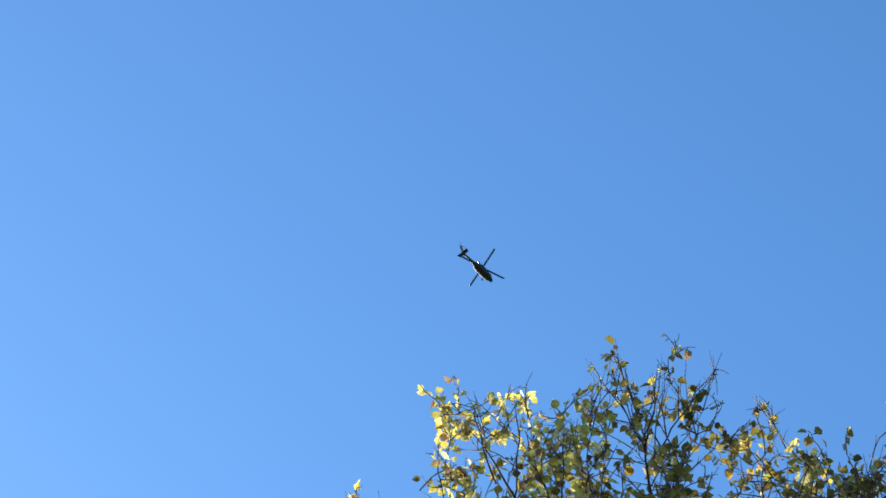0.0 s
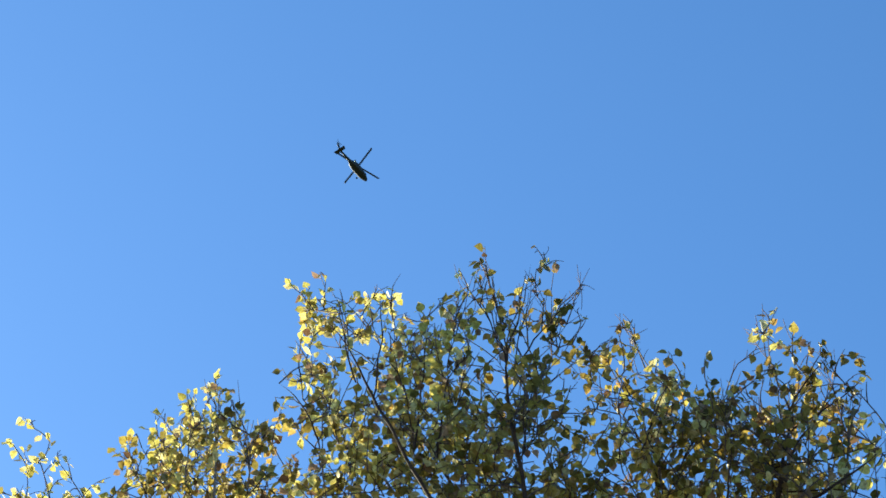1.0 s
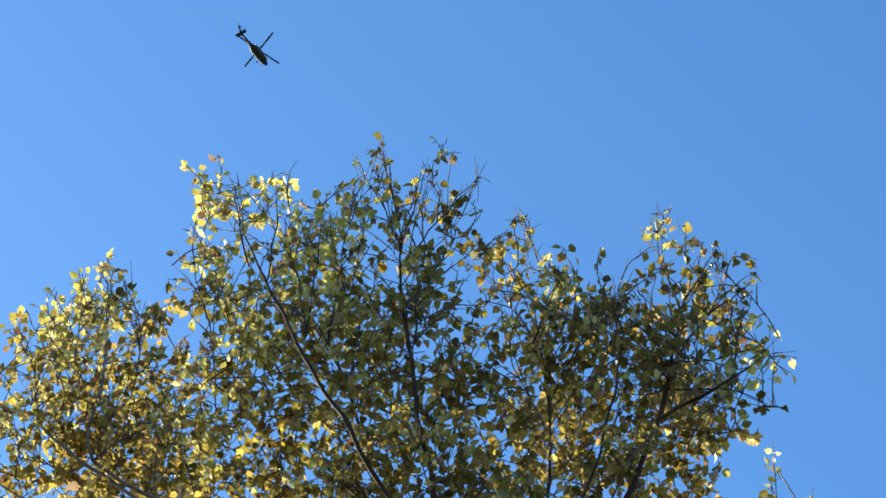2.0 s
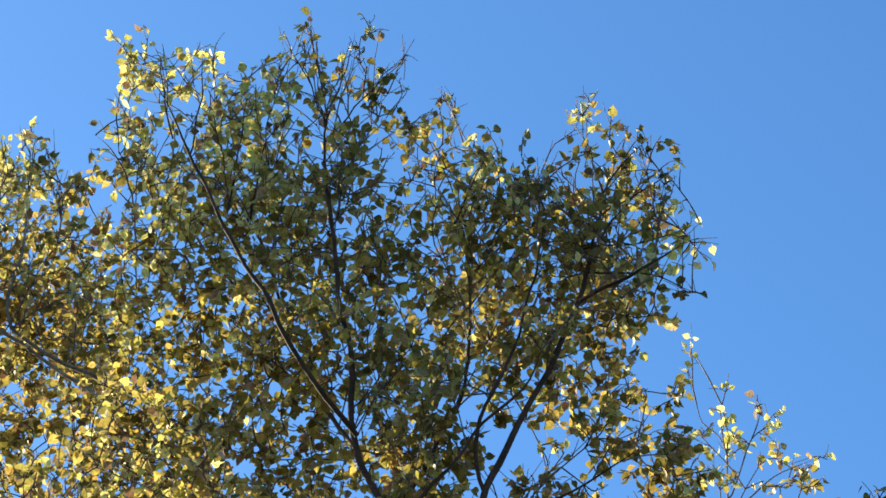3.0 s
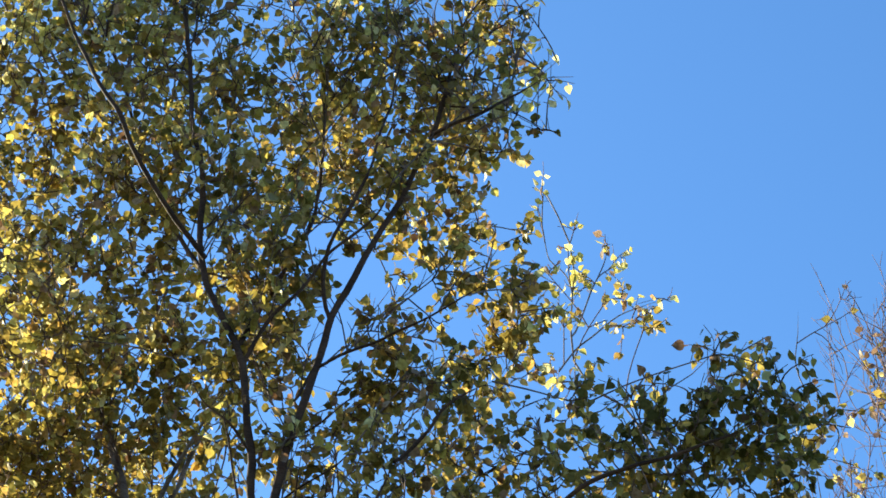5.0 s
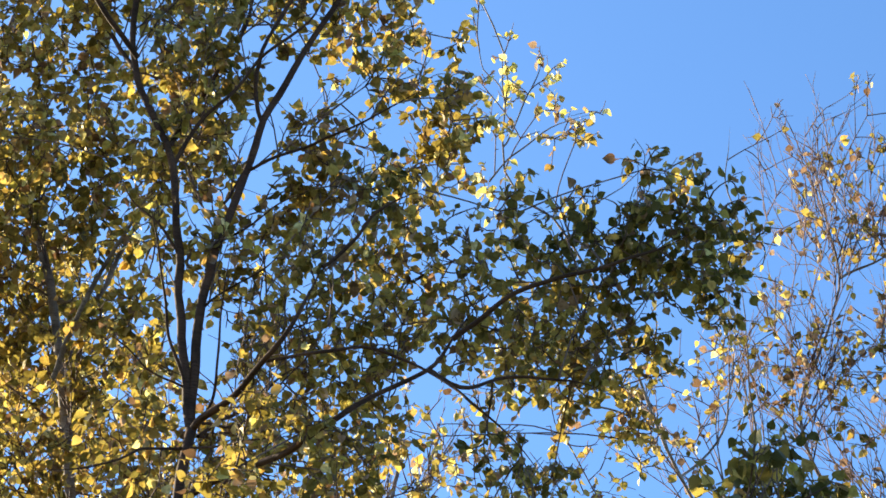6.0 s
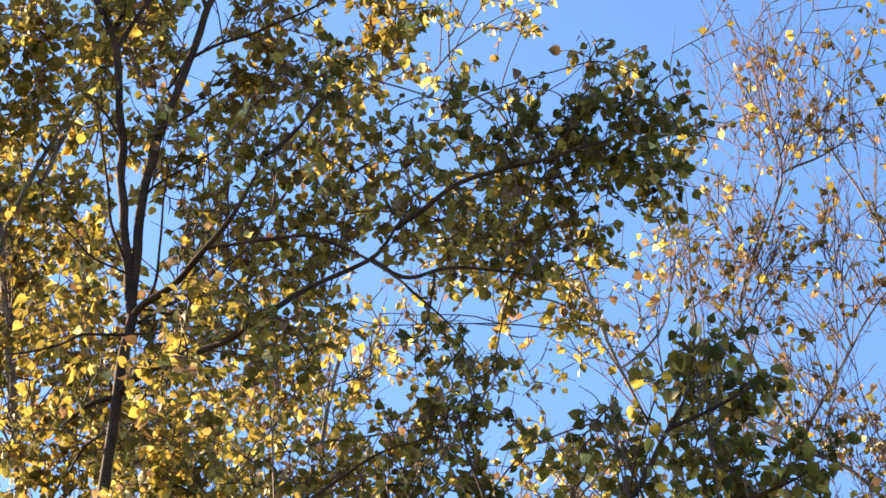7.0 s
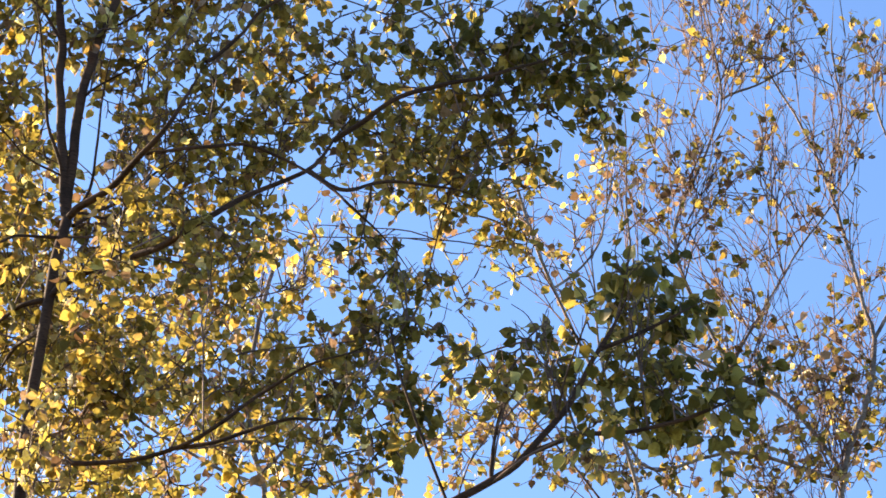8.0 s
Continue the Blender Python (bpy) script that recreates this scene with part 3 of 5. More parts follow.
for centre, size, leaves, yellow in (((-0.701, 5.350, 9.163), 0.025, 7, 0.05), ((-0.697, 5.350, 9.077), 0.054, 13, 0.05), ((-0.783, 5.350, 9.040), 0.046, 16, 0.1), ((-0.588, 5.350, 8.895), 0.102, 26, 0.08), ((-0.487, 5.350, 8.940), 0.078, 27, 0.08), ((-0.426, 5.350, 8.699), 0.072, 31, 0.02), ((-0.642, 5.350, 8.663), 0.110, 43, 0.1), ((-0.354, 5.350, 8.991), 0.016, 1, 0.1), ((-1.382, 5.350, 8.999), 0.054, 51, 0.95), ((-1.242, 5.350, 8.990), 0.075, 67, 0.5), ((-1.314, 5.350, 8.655), 0.101, 118, 0.55), ((-1.114, 5.350, 8.810), 0.094, 100, 0.6), ((-1.048, 5.350, 8.977), 0.054, 26, 0.5), ((-0.960, 5.350, 8.617), 0.120, 170, 0.4), ((-0.806, 5.350, 8.824), 0.069, 49, 0.6),):
    main.mass(centre, size, leaves, yellow, 0.9, 1, 2)
for centre, size, leaves, yellow in (((-0.909, 5.350, 8.780), 0.069, 38, 0.6), ((-0.832, 5.350, 8.480), 0.130, 226, 0.35),):
    main.mass(centre, size, leaves, yellow, 0.9, 1, 2)
for centre, size, leaves, yellow in (((-1.336, 5.350, 8.463), 0.083, 86, 0.1), ((-1.157, 5.350, 8.342), 0.137, 239, 0.35), ((-0.977, 5.350, 8.269), 0.135, 239, 0.35), ((-0.743, 5.350, 8.256), 0.135, 239, 0.25), ((-0.555, 5.350, 8.432), 0.108, 107, 0.12), ((-0.435, 5.350, 8.269), 0.116, 143, 0.1), ((-0.262, 5.350, 8.509), 0.090, 75, 0.1), ((-0.182, 5.350, 8.717), 0.052, 18, 0.05), ((-0.325, 5.350, 8.513), 0.063, 41, 0.15), ((-0.223, 5.350, 8.226), 0.107, 83, 0.12), ((-0.063, 5.350, 8.371), 0.058, 52, 0.6), ((-0.090, 5.350, 8.127), 0.114, 159, 0.25), ((0.044, 5.350, 8.180), 0.092, 102, 0.2), ((0.127, 5.350, 8.282), 0.054, 24, 0.6), ((0.278, 5.350, 8.622), 0.056, 31, 0.4),):
    main.mass(centre, size, leaves, yellow, 0.8, 1, 3)
for centre, size, leaves, yellow in (((0.212, 5.350, 8.110), 0.114, 90, 0.08), ((0.411, 5.350, 8.436), 0.090, 40, 0.05), ((0.330, 5.350, 8.193), 0.105, 60, 0.08), ((0.495, 5.350, 8.400), 0.078, 35, 0.05), ((0.571, 5.350, 8.255), 0.058, 20, 0.05), ((0.489, 5.350, 8.035), 0.098, 96, 0.12), ((0.609, 5.350, 7.941), 0.049, 36, 0.35), ((0.495, 5.350, 7.721), 0.073, 71, 0.25), ((0.577, 5.350, 7.683), 0.033, 13, 0), ((0.347, 5.350, 7.841), 0.120, 187, 0.12), ((0.412, 5.350, 7.562), 0.063, 49, 0.2),):
    main.mass(centre, size, leaves, yellow, 0.8, 1, 3)
for centre, size, leaves, yellow in (((-1.278, 5.350, 8.123), 0.106, 89, 0.3), ((-1.131, 5.350, 8.168), 0.111, 99, 0.25), ((-0.978, 5.350, 8.168), 0.111, 99, 0.25), ((-0.826, 5.350, 8.168), 0.111, 99, 0.25), ((-0.674, 5.350, 8.168), 0.111, 99, 0.25), ((-0.502, 5.350, 8.168), 0.111, 99, 0.1), ((-0.046, 5.350, 8.168), 0.111, 99, 0.1), ((0.107, 5.350, 8.168), 0.111, 99, 0.1), ((0.278, 5.350, 8.168), 0.111, 99, 0.1), ((-1.219, 5.350, 7.932), 0.109, 99, 0.25), ((-1.070, 5.350, 7.932), 0.109, 99, 0.25), ((-0.902, 5.350, 7.932), 0.109, 99, 0.25), ((-0.734, 5.350, 7.932), 0.109, 99, 0.25), ((-0.567, 5.350, 7.932), 0.108, 99, 0.25), ((-0.399, 5.350, 7.932), 0.108, 99, 0.1),):
    main.mass(centre, size, leaves, yellow, 0.6, 0, 0)
for centre, size, leaves, yellow in (((-0.231, 5.350, 7.932), 0.108, 99, 0.1), ((-0.082, 5.350, 7.932), 0.108, 99, 0.1), ((0.086, 5.350, 7.932), 0.108, 99, 0.1), ((0.235, 5.350, 7.932), 0.108, 99, 0.1), ((0.384, 5.350, 7.932), 0.108, 99, 0.1),):
    main.mass(centre, size, leaves, yellow, 0.6, 0, 0)
for centre, size, leaves, yellow in (((-1.193, 5.350, 7.692), 0.107, 170, 0.4), ((-0.992, 5.350, 7.692), 0.110, 182, 0.25), ((-0.791, 5.350, 7.692), 0.114, 195, 0.2), ((-0.609, 5.350, 7.692), 0.113, 214, 0.15), ((-0.408, 5.350, 7.692), 0.113, 195, 0.12), ((-0.208, 5.350, 7.692), 0.113, 195, 0.12), ((-0.007, 5.350, 7.692), 0.113, 212, 0.1), ((0.175, 5.350, 7.692), 0.113, 212, 0.1), ((0.348, 5.350, 7.692), 0.100, 139, 0.12), ((-0.967, 5.350, 7.423), 0.108, 200, 0.3), ((-0.772, 5.350, 7.423), 0.111, 214, 0.2), ((-0.594, 5.350, 7.423), 0.111, 195, 0.15), ((-0.398, 5.350, 7.423), 0.110, 159, 0.15), ((-0.221, 5.350, 7.423), 0.110, 195, 0.15), ((-0.043, 5.350, 7.423), 0.110, 195, 0.12),):
    main.mass(centre, size, leaves, yellow, 0.2, 0, 0)
for centre, size, leaves, yellow in (((0.135, 5.350, 7.423), 0.107, 182, 0.12), ((0.305, 5.350, 7.449), 0.089, 127, 0.12), ((-0.944, 5.350, 7.166), 0.105, 200, 0.2), ((-0.772, 5.350, 7.192), 0.105, 182, 0.2), ((-0.616, 5.350, 7.192), 0.096, 123, 0.25), ((-0.392, 5.350, 7.242), 0.079, 33, 0.2), ((-0.233, 5.350, 7.192), 0.070, 37, 0.15), ((0.010, 5.350, 7.229), 0.087, 63, 0.3), ((0.184, 5.350, 7.192), 0.087, 115, 0.15), ((0.315, 5.350, 7.192), 0.073, 89, 0.1), ((-0.905, 5.350, 6.922), 0.103, 200, 0.2), ((-0.746, 5.350, 6.946), 0.103, 200, 0.2), ((-0.584, 5.350, 6.946), 0.102, 200, 0.15), ((-0.405, 5.350, 6.922), 0.085, 81, 0.2), ((-0.277, 5.350, 6.898), 0.076, 75, 0.15),):
    main.mass(centre, size, leaves, yellow, 0.2, 0, 0)
for centre, size, leaves, yellow in (((-0.143, 5.350, 6.946), 0.068, 22, 0.1), ((0.267, 5.350, 7.018), 0.077, 75, 0.12), ((0.386, 5.350, 6.994), 0.072, 73, 0.1), ((0.494, 5.350, 6.946), 0.068, 81, 0.12), ((0.112, 5.350, 6.946), 0.051, 10, 0.1), ((-0.900, 5.350, 6.689), 0.100, 200, 0.2), ((-0.718, 5.350, 6.689), 0.100, 182, 0.25), ((-0.553, 5.350, 6.689), 0.100, 200, 0.2), ((-0.370, 5.350, 6.666), 0.091, 111, 0.15), ((-0.222, 5.350, 6.712), 0.083, 92, 0.15), ((0.060, 5.350, 6.758), 0.070, 30, 0.08), ((0.142, 5.350, 6.644), 0.083, 50, 0.08), ((0.292, 5.350, 6.712), 0.067, 26, 0.05), ((0.485, 5.350, 6.758), 0.080, 85, 0.08), ((0.583, 5.350, 6.875), 0.042, 23, 0.4),):
    main.mass(centre, size, leaves, yellow, 0.2, 0, 0)
for centre, size, leaves, yellow in (((0.428, 5.350, 7.192), 0.038, 11, 0.0), ((0.507, 5.350, 7.204), 0.045, 34, 0.05), ((0.616, 4.950, 6.121), 0.083, 57, 0.03), ((0.750, 4.950, 6.068), 0.098, 110, 0.02), ((0.902, 4.950, 6.076), 0.098, 130, 0.02), ((1.060, 4.950, 6.147), 0.084, 79, 0.03), ((0.987, 4.950, 6.320), 0.056, 34, 0.02), ((1.094, 4.950, 6.295), 0.056, 24, 0.1), ((1.185, 4.950, 6.175), 0.077, 65, 0.02), ((1.256, 4.950, 6.036), 0.064, 54, 0.02), ((1.047, 4.950, 5.984), 0.098, 120, 0.05), ((1.160, 4.950, 5.892), 0.078, 70, 0.03), ((0.891, 4.950, 5.897), 0.092, 109, 0.05), ((0.741, 4.950, 5.869), 0.104, 85, 0.1), ((0.579, 4.950, 5.880), 0.103, 85, 0.1),):
    main.mass(centre, size, leaves, yellow, 0.2, 0, 0)
for centre, size, leaves, yellow in (((0.462, 4.950, 5.991), 0.090, 85, 0.06), ((1.126, 4.950, 6.029), 0.076, 59, 0.03), ((0.817, 4.950, 6.194), 0.046, 15, 0.02),):
    main.mass(centre, size, leaves, yellow, 0.2, 0, 0)
for centre, size, leaves, yellow in (((0.159, 5.350, 6.938), 0.065, 12, 0.1), ((0.245, 5.350, 6.801), 0.057, 11, 0.1),):
    main.mass(centre, size, leaves, yellow, -0.8, 0, 0)
for centre, size, leaves, yellow in (((-0.095, 5.350, 5.731), 0.076, 46, 0.15), ((-0.064, 5.350, 5.949), 0.078, 40, 0.12), ((0.173, 5.350, 5.835), 0.069, 32, 0.15), ((0.300, 5.350, 5.712), 0.076, 40, 0.1), ((0.351, 5.350, 6.052), 0.078, 40, 0.12), ((0.071, 5.350, 6.023), 0.070, 32, 0.12), ((0.032, 5.350, 5.629), 0.075, 46, 0.2), ((0.169, 5.350, 5.586), 0.075, 40, 0.2), ((-0.079, 5.350, 5.507), 0.075, 46, 0.3), ((-0.153, 5.350, 5.580), 0.075, 71, 0.2), ((-0.040, 5.350, 5.650), 0.075, 62, 0.15), ((0.092, 5.350, 5.685), 0.083, 96, 0.12), ((0.215, 5.350, 5.644), 0.075, 80, 0.08), ((0.099, 5.350, 5.802), 0.077, 53, 0.12), ((-0.021, 5.350, 5.787), 0.061, 23, 0.1),):
    main.mass(centre, size, leaves, yellow, -0.1, 0, 0)
for centre, size, leaves, yellow in (((0.265, 5.350, 5.556), 0.067, 43, 0.15), ((0.146, 5.350, 5.542), 0.067, 43, 0.2), ((0.000, 5.350, 5.515), 0.067, 43, 0.35), ((0.823, 5.350, 5.893), 0.070, 57, 0.25), ((0.941, 5.350, 5.868), 0.070, 65, 0.3), ((0.987, 5.350, 5.718), 0.052, 37, 0.3), ((0.902, 5.350, 6.003), 0.079, 71, 0.12), ((1.038, 5.350, 6.041), 0.066, 44, 0.1), ((1.100, 5.350, 5.938), 0.047, 16, 0.05), ((0.698, 5.350, 5.818), 0.062, 23, 0.1), ((0.633, 5.350, 5.989), 0.094, 60, 0.12), ((0.791, 5.350, 6.029), 0.086, 107, 0.12), ((0.545, 5.050, 5.458), 0.052, 35, 0.05), ((0.633, 5.050, 5.388), 0.049, 36, 0.03), ((0.713, 5.050, 5.336), 0.051, 53, 0.02),):
    main.mass(centre, size, leaves, yellow, -0.1, 0, 0)
for centre, size, leaves, yellow in (((0.686, 5.050, 5.211), 0.051, 53, 0.02), ((0.779, 5.050, 5.161), 0.039, 19, 0.03), ((0.551, 5.050, 5.230), 0.063, 55, 0.08), ((0.568, 5.050, 5.112), 0.072, 111, 0.02), ((0.444, 5.050, 5.065), 0.072, 74, 0.08), ((0.333, 5.050, 5.086), 0.062, 49, 0.12), ((0.211, 5.050, 5.040), 0.076, 62, 0.25), ((0.502, 5.050, 4.972), 0.075, 104, 0.05), ((0.640, 5.050, 5.004), 0.069, 86, 0.04), ((0.366, 5.050, 4.958), 0.075, 93, 0.1), ((0.259, 5.050, 4.914), 0.075, 83, 0.15), ((0.108, 5.050, 4.946), 0.075, 62, 0.3), ((0.225, 5.050, 4.799), 0.067, 51, 0.25), ((0.345, 5.050, 4.827), 0.074, 62, 0.2), ((0.455, 5.050, 4.775), 0.074, 72, 0.25),):
    main.mass(centre, size, leaves, yellow, -0.1, 0, 0)
for centre, size, leaves, yellow in (((0.615, 5.050, 4.838), 0.061, 62, 0.04), ((0.284, 5.050, 4.695), 0.060, 28, 0.4), ((0.537, 5.050, 4.720), 0.060, 35, 0.2), ((-0.212, 5.050, 4.801), 0.074, 93, 0.3), ((-0.197, 5.050, 4.647), 0.073, 93, 0.35), ((0.113, 5.050, 4.693), 0.060, 35, 0.3),):
    main.mass(centre, size, leaves, yellow, -0.1, 0, 0)
for centre, size, leaves, yellow in (((-0.070, 4.600, 4.983), 0.051, 59, 0.2), ((0.014, 4.600, 5.063), 0.052, 59, 0.12), ((0.089, 4.600, 5.119), 0.046, 40, 0.15), ((-0.045, 4.600, 5.189), 0.052, 40, 0.15), ((-0.127, 4.600, 4.892), 0.051, 53, 0.3), ((0.487, 4.950, 5.741), 0.095, 137, 0.12), ((0.632, 4.950, 5.692), 0.094, 123, 0.12), ((0.779, 4.950, 5.737), 0.076, 61, 0.08), ((0.846, 4.950, 5.629), 0.058, 31, 0.05), ((0.975, 4.950, 5.710), 0.051, 20, 0.03), ((0.729, 4.950, 5.605), 0.072, 32, 0.15),):
    main.mass(centre, size, leaves, yellow, -0.3, 0, 0)
for centre, size, leaves, yellow in (((-0.323, 5.350, 7.201), 0.078, 107, 0.15), ((-0.230, 5.350, 7.070), 0.077, 91, 0.12), ((-0.171, 5.350, 7.287), 0.079, 63, 0.12), ((-0.359, 5.350, 6.952), 0.085, 188, 0.15), ((-0.236, 5.350, 6.865), 0.084, 150, 0.12), ((-0.141, 5.350, 6.991), 0.068, 35, 0.12), ((0.068, 5.350, 6.814), 0.067, 35, 0.08), ((0.139, 5.350, 6.634), 0.083, 77, 0.08), ((0.093, 5.350, 6.496), 0.082, 77, 0.08), ((0.239, 5.350, 6.550), 0.090, 94, 0.05), ((0.371, 5.350, 6.648), 0.091, 94, 0.05), ((0.456, 5.350, 6.862), 0.076, 72, 0.1), ((0.370, 5.350, 6.469), 0.090, 94, 0.08), ((0.521, 5.350, 6.680), 0.067, 35, 0.1), ((-0.499, 5.350, 6.595), 0.099, 271, 0.25),):
    main.mass(centre, size, leaves, yellow, 0.1, 0, 0)
for centre, size, leaves, yellow in (((-0.355, 5.350, 6.514), 0.090, 205, 0.25), ((-0.260, 5.350, 6.700), 0.091, 205, 0.15), ((-0.185, 5.350, 6.524), 0.082, 132, 0.12), ((-0.190, 5.350, 6.307), 0.072, 76, 0.1), ((-0.349, 5.350, 6.298), 0.072, 91, 0.15), ((-0.141, 5.350, 6.121), 0.079, 113, 0.15), ((-0.047, 5.350, 6.315), 0.080, 77, 0.08), ((0.013, 5.350, 6.448), 0.081, 88, 0.08), ((0.114, 5.350, 6.281), 0.088, 107, 0.1), ((0.241, 5.350, 6.331), 0.088, 107, 0.08), ((0.370, 5.350, 6.211), 0.095, 143, 0.12), ((0.022, 5.350, 6.151), 0.079, 66, 0.1), ((0.166, 5.350, 6.076), 0.086, 94, 0.1), ((0.307, 5.350, 6.003), 0.086, 107, 0.1), ((-0.065, 5.350, 5.983), 0.078, 66, 0.1),):
    main.mass(centre, size, leaves, yellow, 0.1, 0, 0)
for centre, size, leaves, yellow in (((0.092, 5.350, 5.893), 0.085, 80, 0.12), ((0.246, 5.350, 5.861), 0.085, 80, 0.1), ((-0.381, 5.350, 6.088), 0.071, 76, 0.2), ((-0.320, 5.350, 5.871), 0.077, 113, 0.2),):
    main.mass(centre, size, leaves, yellow, 0.1, 0, 0)
for centre, size, leaves, yellow in (((-0.114, 5.350, 6.217), 0.095, 11, 0.2), ((0.241, 5.350, 5.915), 0.093, 8, 0.1),):
    main.mass(centre, size, leaves, yellow, 0.3, 6, 3)
for centre, size, leaves, yellow in (((-1.201, 5.200, 6.773), 0.116, 85, 0.25), ((-1.059, 5.200, 6.914), 0.106, 80, 0.25), ((-0.885, 5.200, 6.738), 0.112, 85, 0.25), ((-1.055, 5.200, 6.569), 0.116, 85, 0.25), ((-0.789, 5.200, 6.480), 0.112, 80, 0.25), ((-1.173, 5.200, 6.415), 0.116, 85, 0.25), ((-0.899, 5.200, 6.372), 0.116, 85, 0.25), ((-1.173, 5.200, 7.035), 0.087, 50, 0.25), ((-1.371, 5.200, 6.636), 0.116, 85, 0.25)):
    main.mass(centre, size, leaves, yellow, 0.2, 0, 0)
main.finish("olive-green and yellow birch leaves")

golden = Birch("birch with bright yellow sunlit autumn leaves behind", -0.73, 6.50, BARK_PALE, TWIG_BROWN, 0.032, 64)
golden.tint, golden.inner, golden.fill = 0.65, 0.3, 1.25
golden.limb("trunk", 0.026, 0.012, [(-0.732, 6.500, -0.050), (-0.546, 6.376, 2.648), (-0.432, 6.300, 5.345), (-0.521, 6.300, 5.684), (-0.722, 6.300, 6.870), (-0.832, 6.300, 7.234), (-0.953, 6.300, 7.486), (-1.022, 6.300, 7.670), (-1.024, 6.300, 7.864), (-0.989, 6.300, 8.183)])
golden.limb("branch", 0.012, 0.004, [(-1.024, 6.300, 7.864), (-0.934, 6.300, 8.247), (-0.909, 6.300, 8.617), (-1.199, 6.300, 9.108), (-1.339, 6.300, 9.643)])
golden.limb("branch", 0.012, 0.004, [(-0.971, 6.300, 7.565), (-1.112, 6.300, 7.858), (-1.269, 6.300, 8.164), (-1.865, 6.300, 8.613), (-1.881, 6.300, 9.074), (-1.935, 6.300, 9.684)])
golden.limb("branch", 0.01, 0.004, [(-0.722, 6.300, 6.870), (-0.591, 6.300, 6.877), (-0.506, 6.300, 7.151), (-0.406, 6.300, 7.427)])
golden.limb("branch", 0.01, 0.004, [(-1.102, 6.300, 7.775), (-1.317, 6.300, 8.073), (-2.089, 6.300, 8.818), (-2.137, 6.300, 9.296), (-2.122, 6.300, 9.510)])
golden.limb("branch", 0.01, 0.004, [(-0.483, 6.300, 5.570), (-0.289, 6.300, 5.830), (-0.104, 6.300, 6.017), (0.021, 6.300, 6.159)])
golden.limb("branch", 0.01, 0.004, [(-0.461, 6.300, 5.456), (-0.198, 6.300, 5.580), (0.036, 6.300, 5.744), (0.241, 6.300, 5.972)])
golden.limb("branch", 0.0038, 0.0016, [(-1.886, 6.300, 9.115), (-1.908, 6.300, 9.469), (-1.939, 6.300, 9.748)])
golden.limb("branch", 0.0038, 0.0016, [(-1.751, 6.300, 9.108), (-1.756, 6.300, 9.388), (-1.721, 6.300, 9.567)])
golden.limb("branch", 0.0038, 0.0016, [(-1.999, 6.300, 9.121), (-2.024, 6.300, 9.475), (-2.045, 6.300, 9.698)])
golden.limb("branch", 0.0038, 0.0016, [(-2.057, 6.300, 9.056), (-2.120, 6.300, 9.337), (-2.172, 6.300, 9.539)])
for centre, size, leaves, yellow in (((-2.035, 6.300, 9.638), 0.066, 68, 0.95), ((-1.933, 6.300, 9.669), 0.070, 50, 0.85), ((-1.938, 6.300, 9.521), 0.081, 91, 0.85), ((-2.140, 6.300, 9.479), 0.056, 36, 0.9), ((-2.046, 6.300, 9.383), 0.103, 138, 0.8), ((-1.822, 6.300, 9.515), 0.088, 81, 0.25), ((-1.709, 6.300, 9.436), 0.060, 38, 0.15), ((-2.175, 6.300, 9.249), 0.103, 126, 0.5), ((-1.750, 6.300, 9.295), 0.095, 109, 0.25), ((-1.874, 6.300, 9.197), 0.124, 188, 0.45), ((-2.041, 6.300, 9.103), 0.135, 223, 0.5), ((-1.663, 6.300, 9.116), 0.078, 46, 0.1), ((-1.791, 6.300, 8.888), 0.143, 288, 0.3), ((-1.999, 6.300, 8.800), 0.143, 288, 0.4), ((-1.608, 6.300, 8.812), 0.120, 169, 0.25),):
    golden.mass(centre, size, leaves, yellow, 0.8, 0, 5)
for centre, size, leaves, yellow in (((-2.179, 6.300, 8.975), 0.112, 155, 0.5), ((-1.799, 6.300, 8.597), 0.140, 288, 0.25), ((-1.997, 6.300, 8.482), 0.139, 288, 0.35), ((-1.598, 6.300, 8.525), 0.128, 201, 0.3), ((-2.172, 6.300, 8.648), 0.109, 155, 0.5),):
    golden.mass(centre, size, leaves, yellow, 0.8, 0, 5)
for centre, size, leaves, yellow in (((-1.598, 6.300, 8.774), 0.131, 312, 0.55), ((-1.558, 6.300, 8.457), 0.127, 312, 0.55), ((-1.359, 6.300, 8.457), 0.127, 312, 0.5), ((-1.520, 6.300, 8.155), 0.124, 312, 0.5), ((-1.316, 6.300, 8.155), 0.124, 312, 0.4), ((-1.484, 6.300, 7.867), 0.122, 312, 0.4), ((-1.285, 6.300, 7.867), 0.121, 312, 0.4), ((-1.450, 6.300, 7.593), 0.119, 344, 0.4), ((-1.255, 6.300, 7.593), 0.119, 344, 0.45), ((-1.891, 6.300, 8.832), 0.121, 150, 0.5), ((-1.819, 6.300, 8.480), 0.128, 201, 0.5), ((-1.776, 6.300, 8.176), 0.125, 201, 0.45), ((-1.735, 6.300, 7.887), 0.122, 201, 0.45), ((-1.699, 6.300, 7.639), 0.120, 201, 0.45),):
    golden.mass(centre, size, leaves, yellow, 0.3, 0, 0)
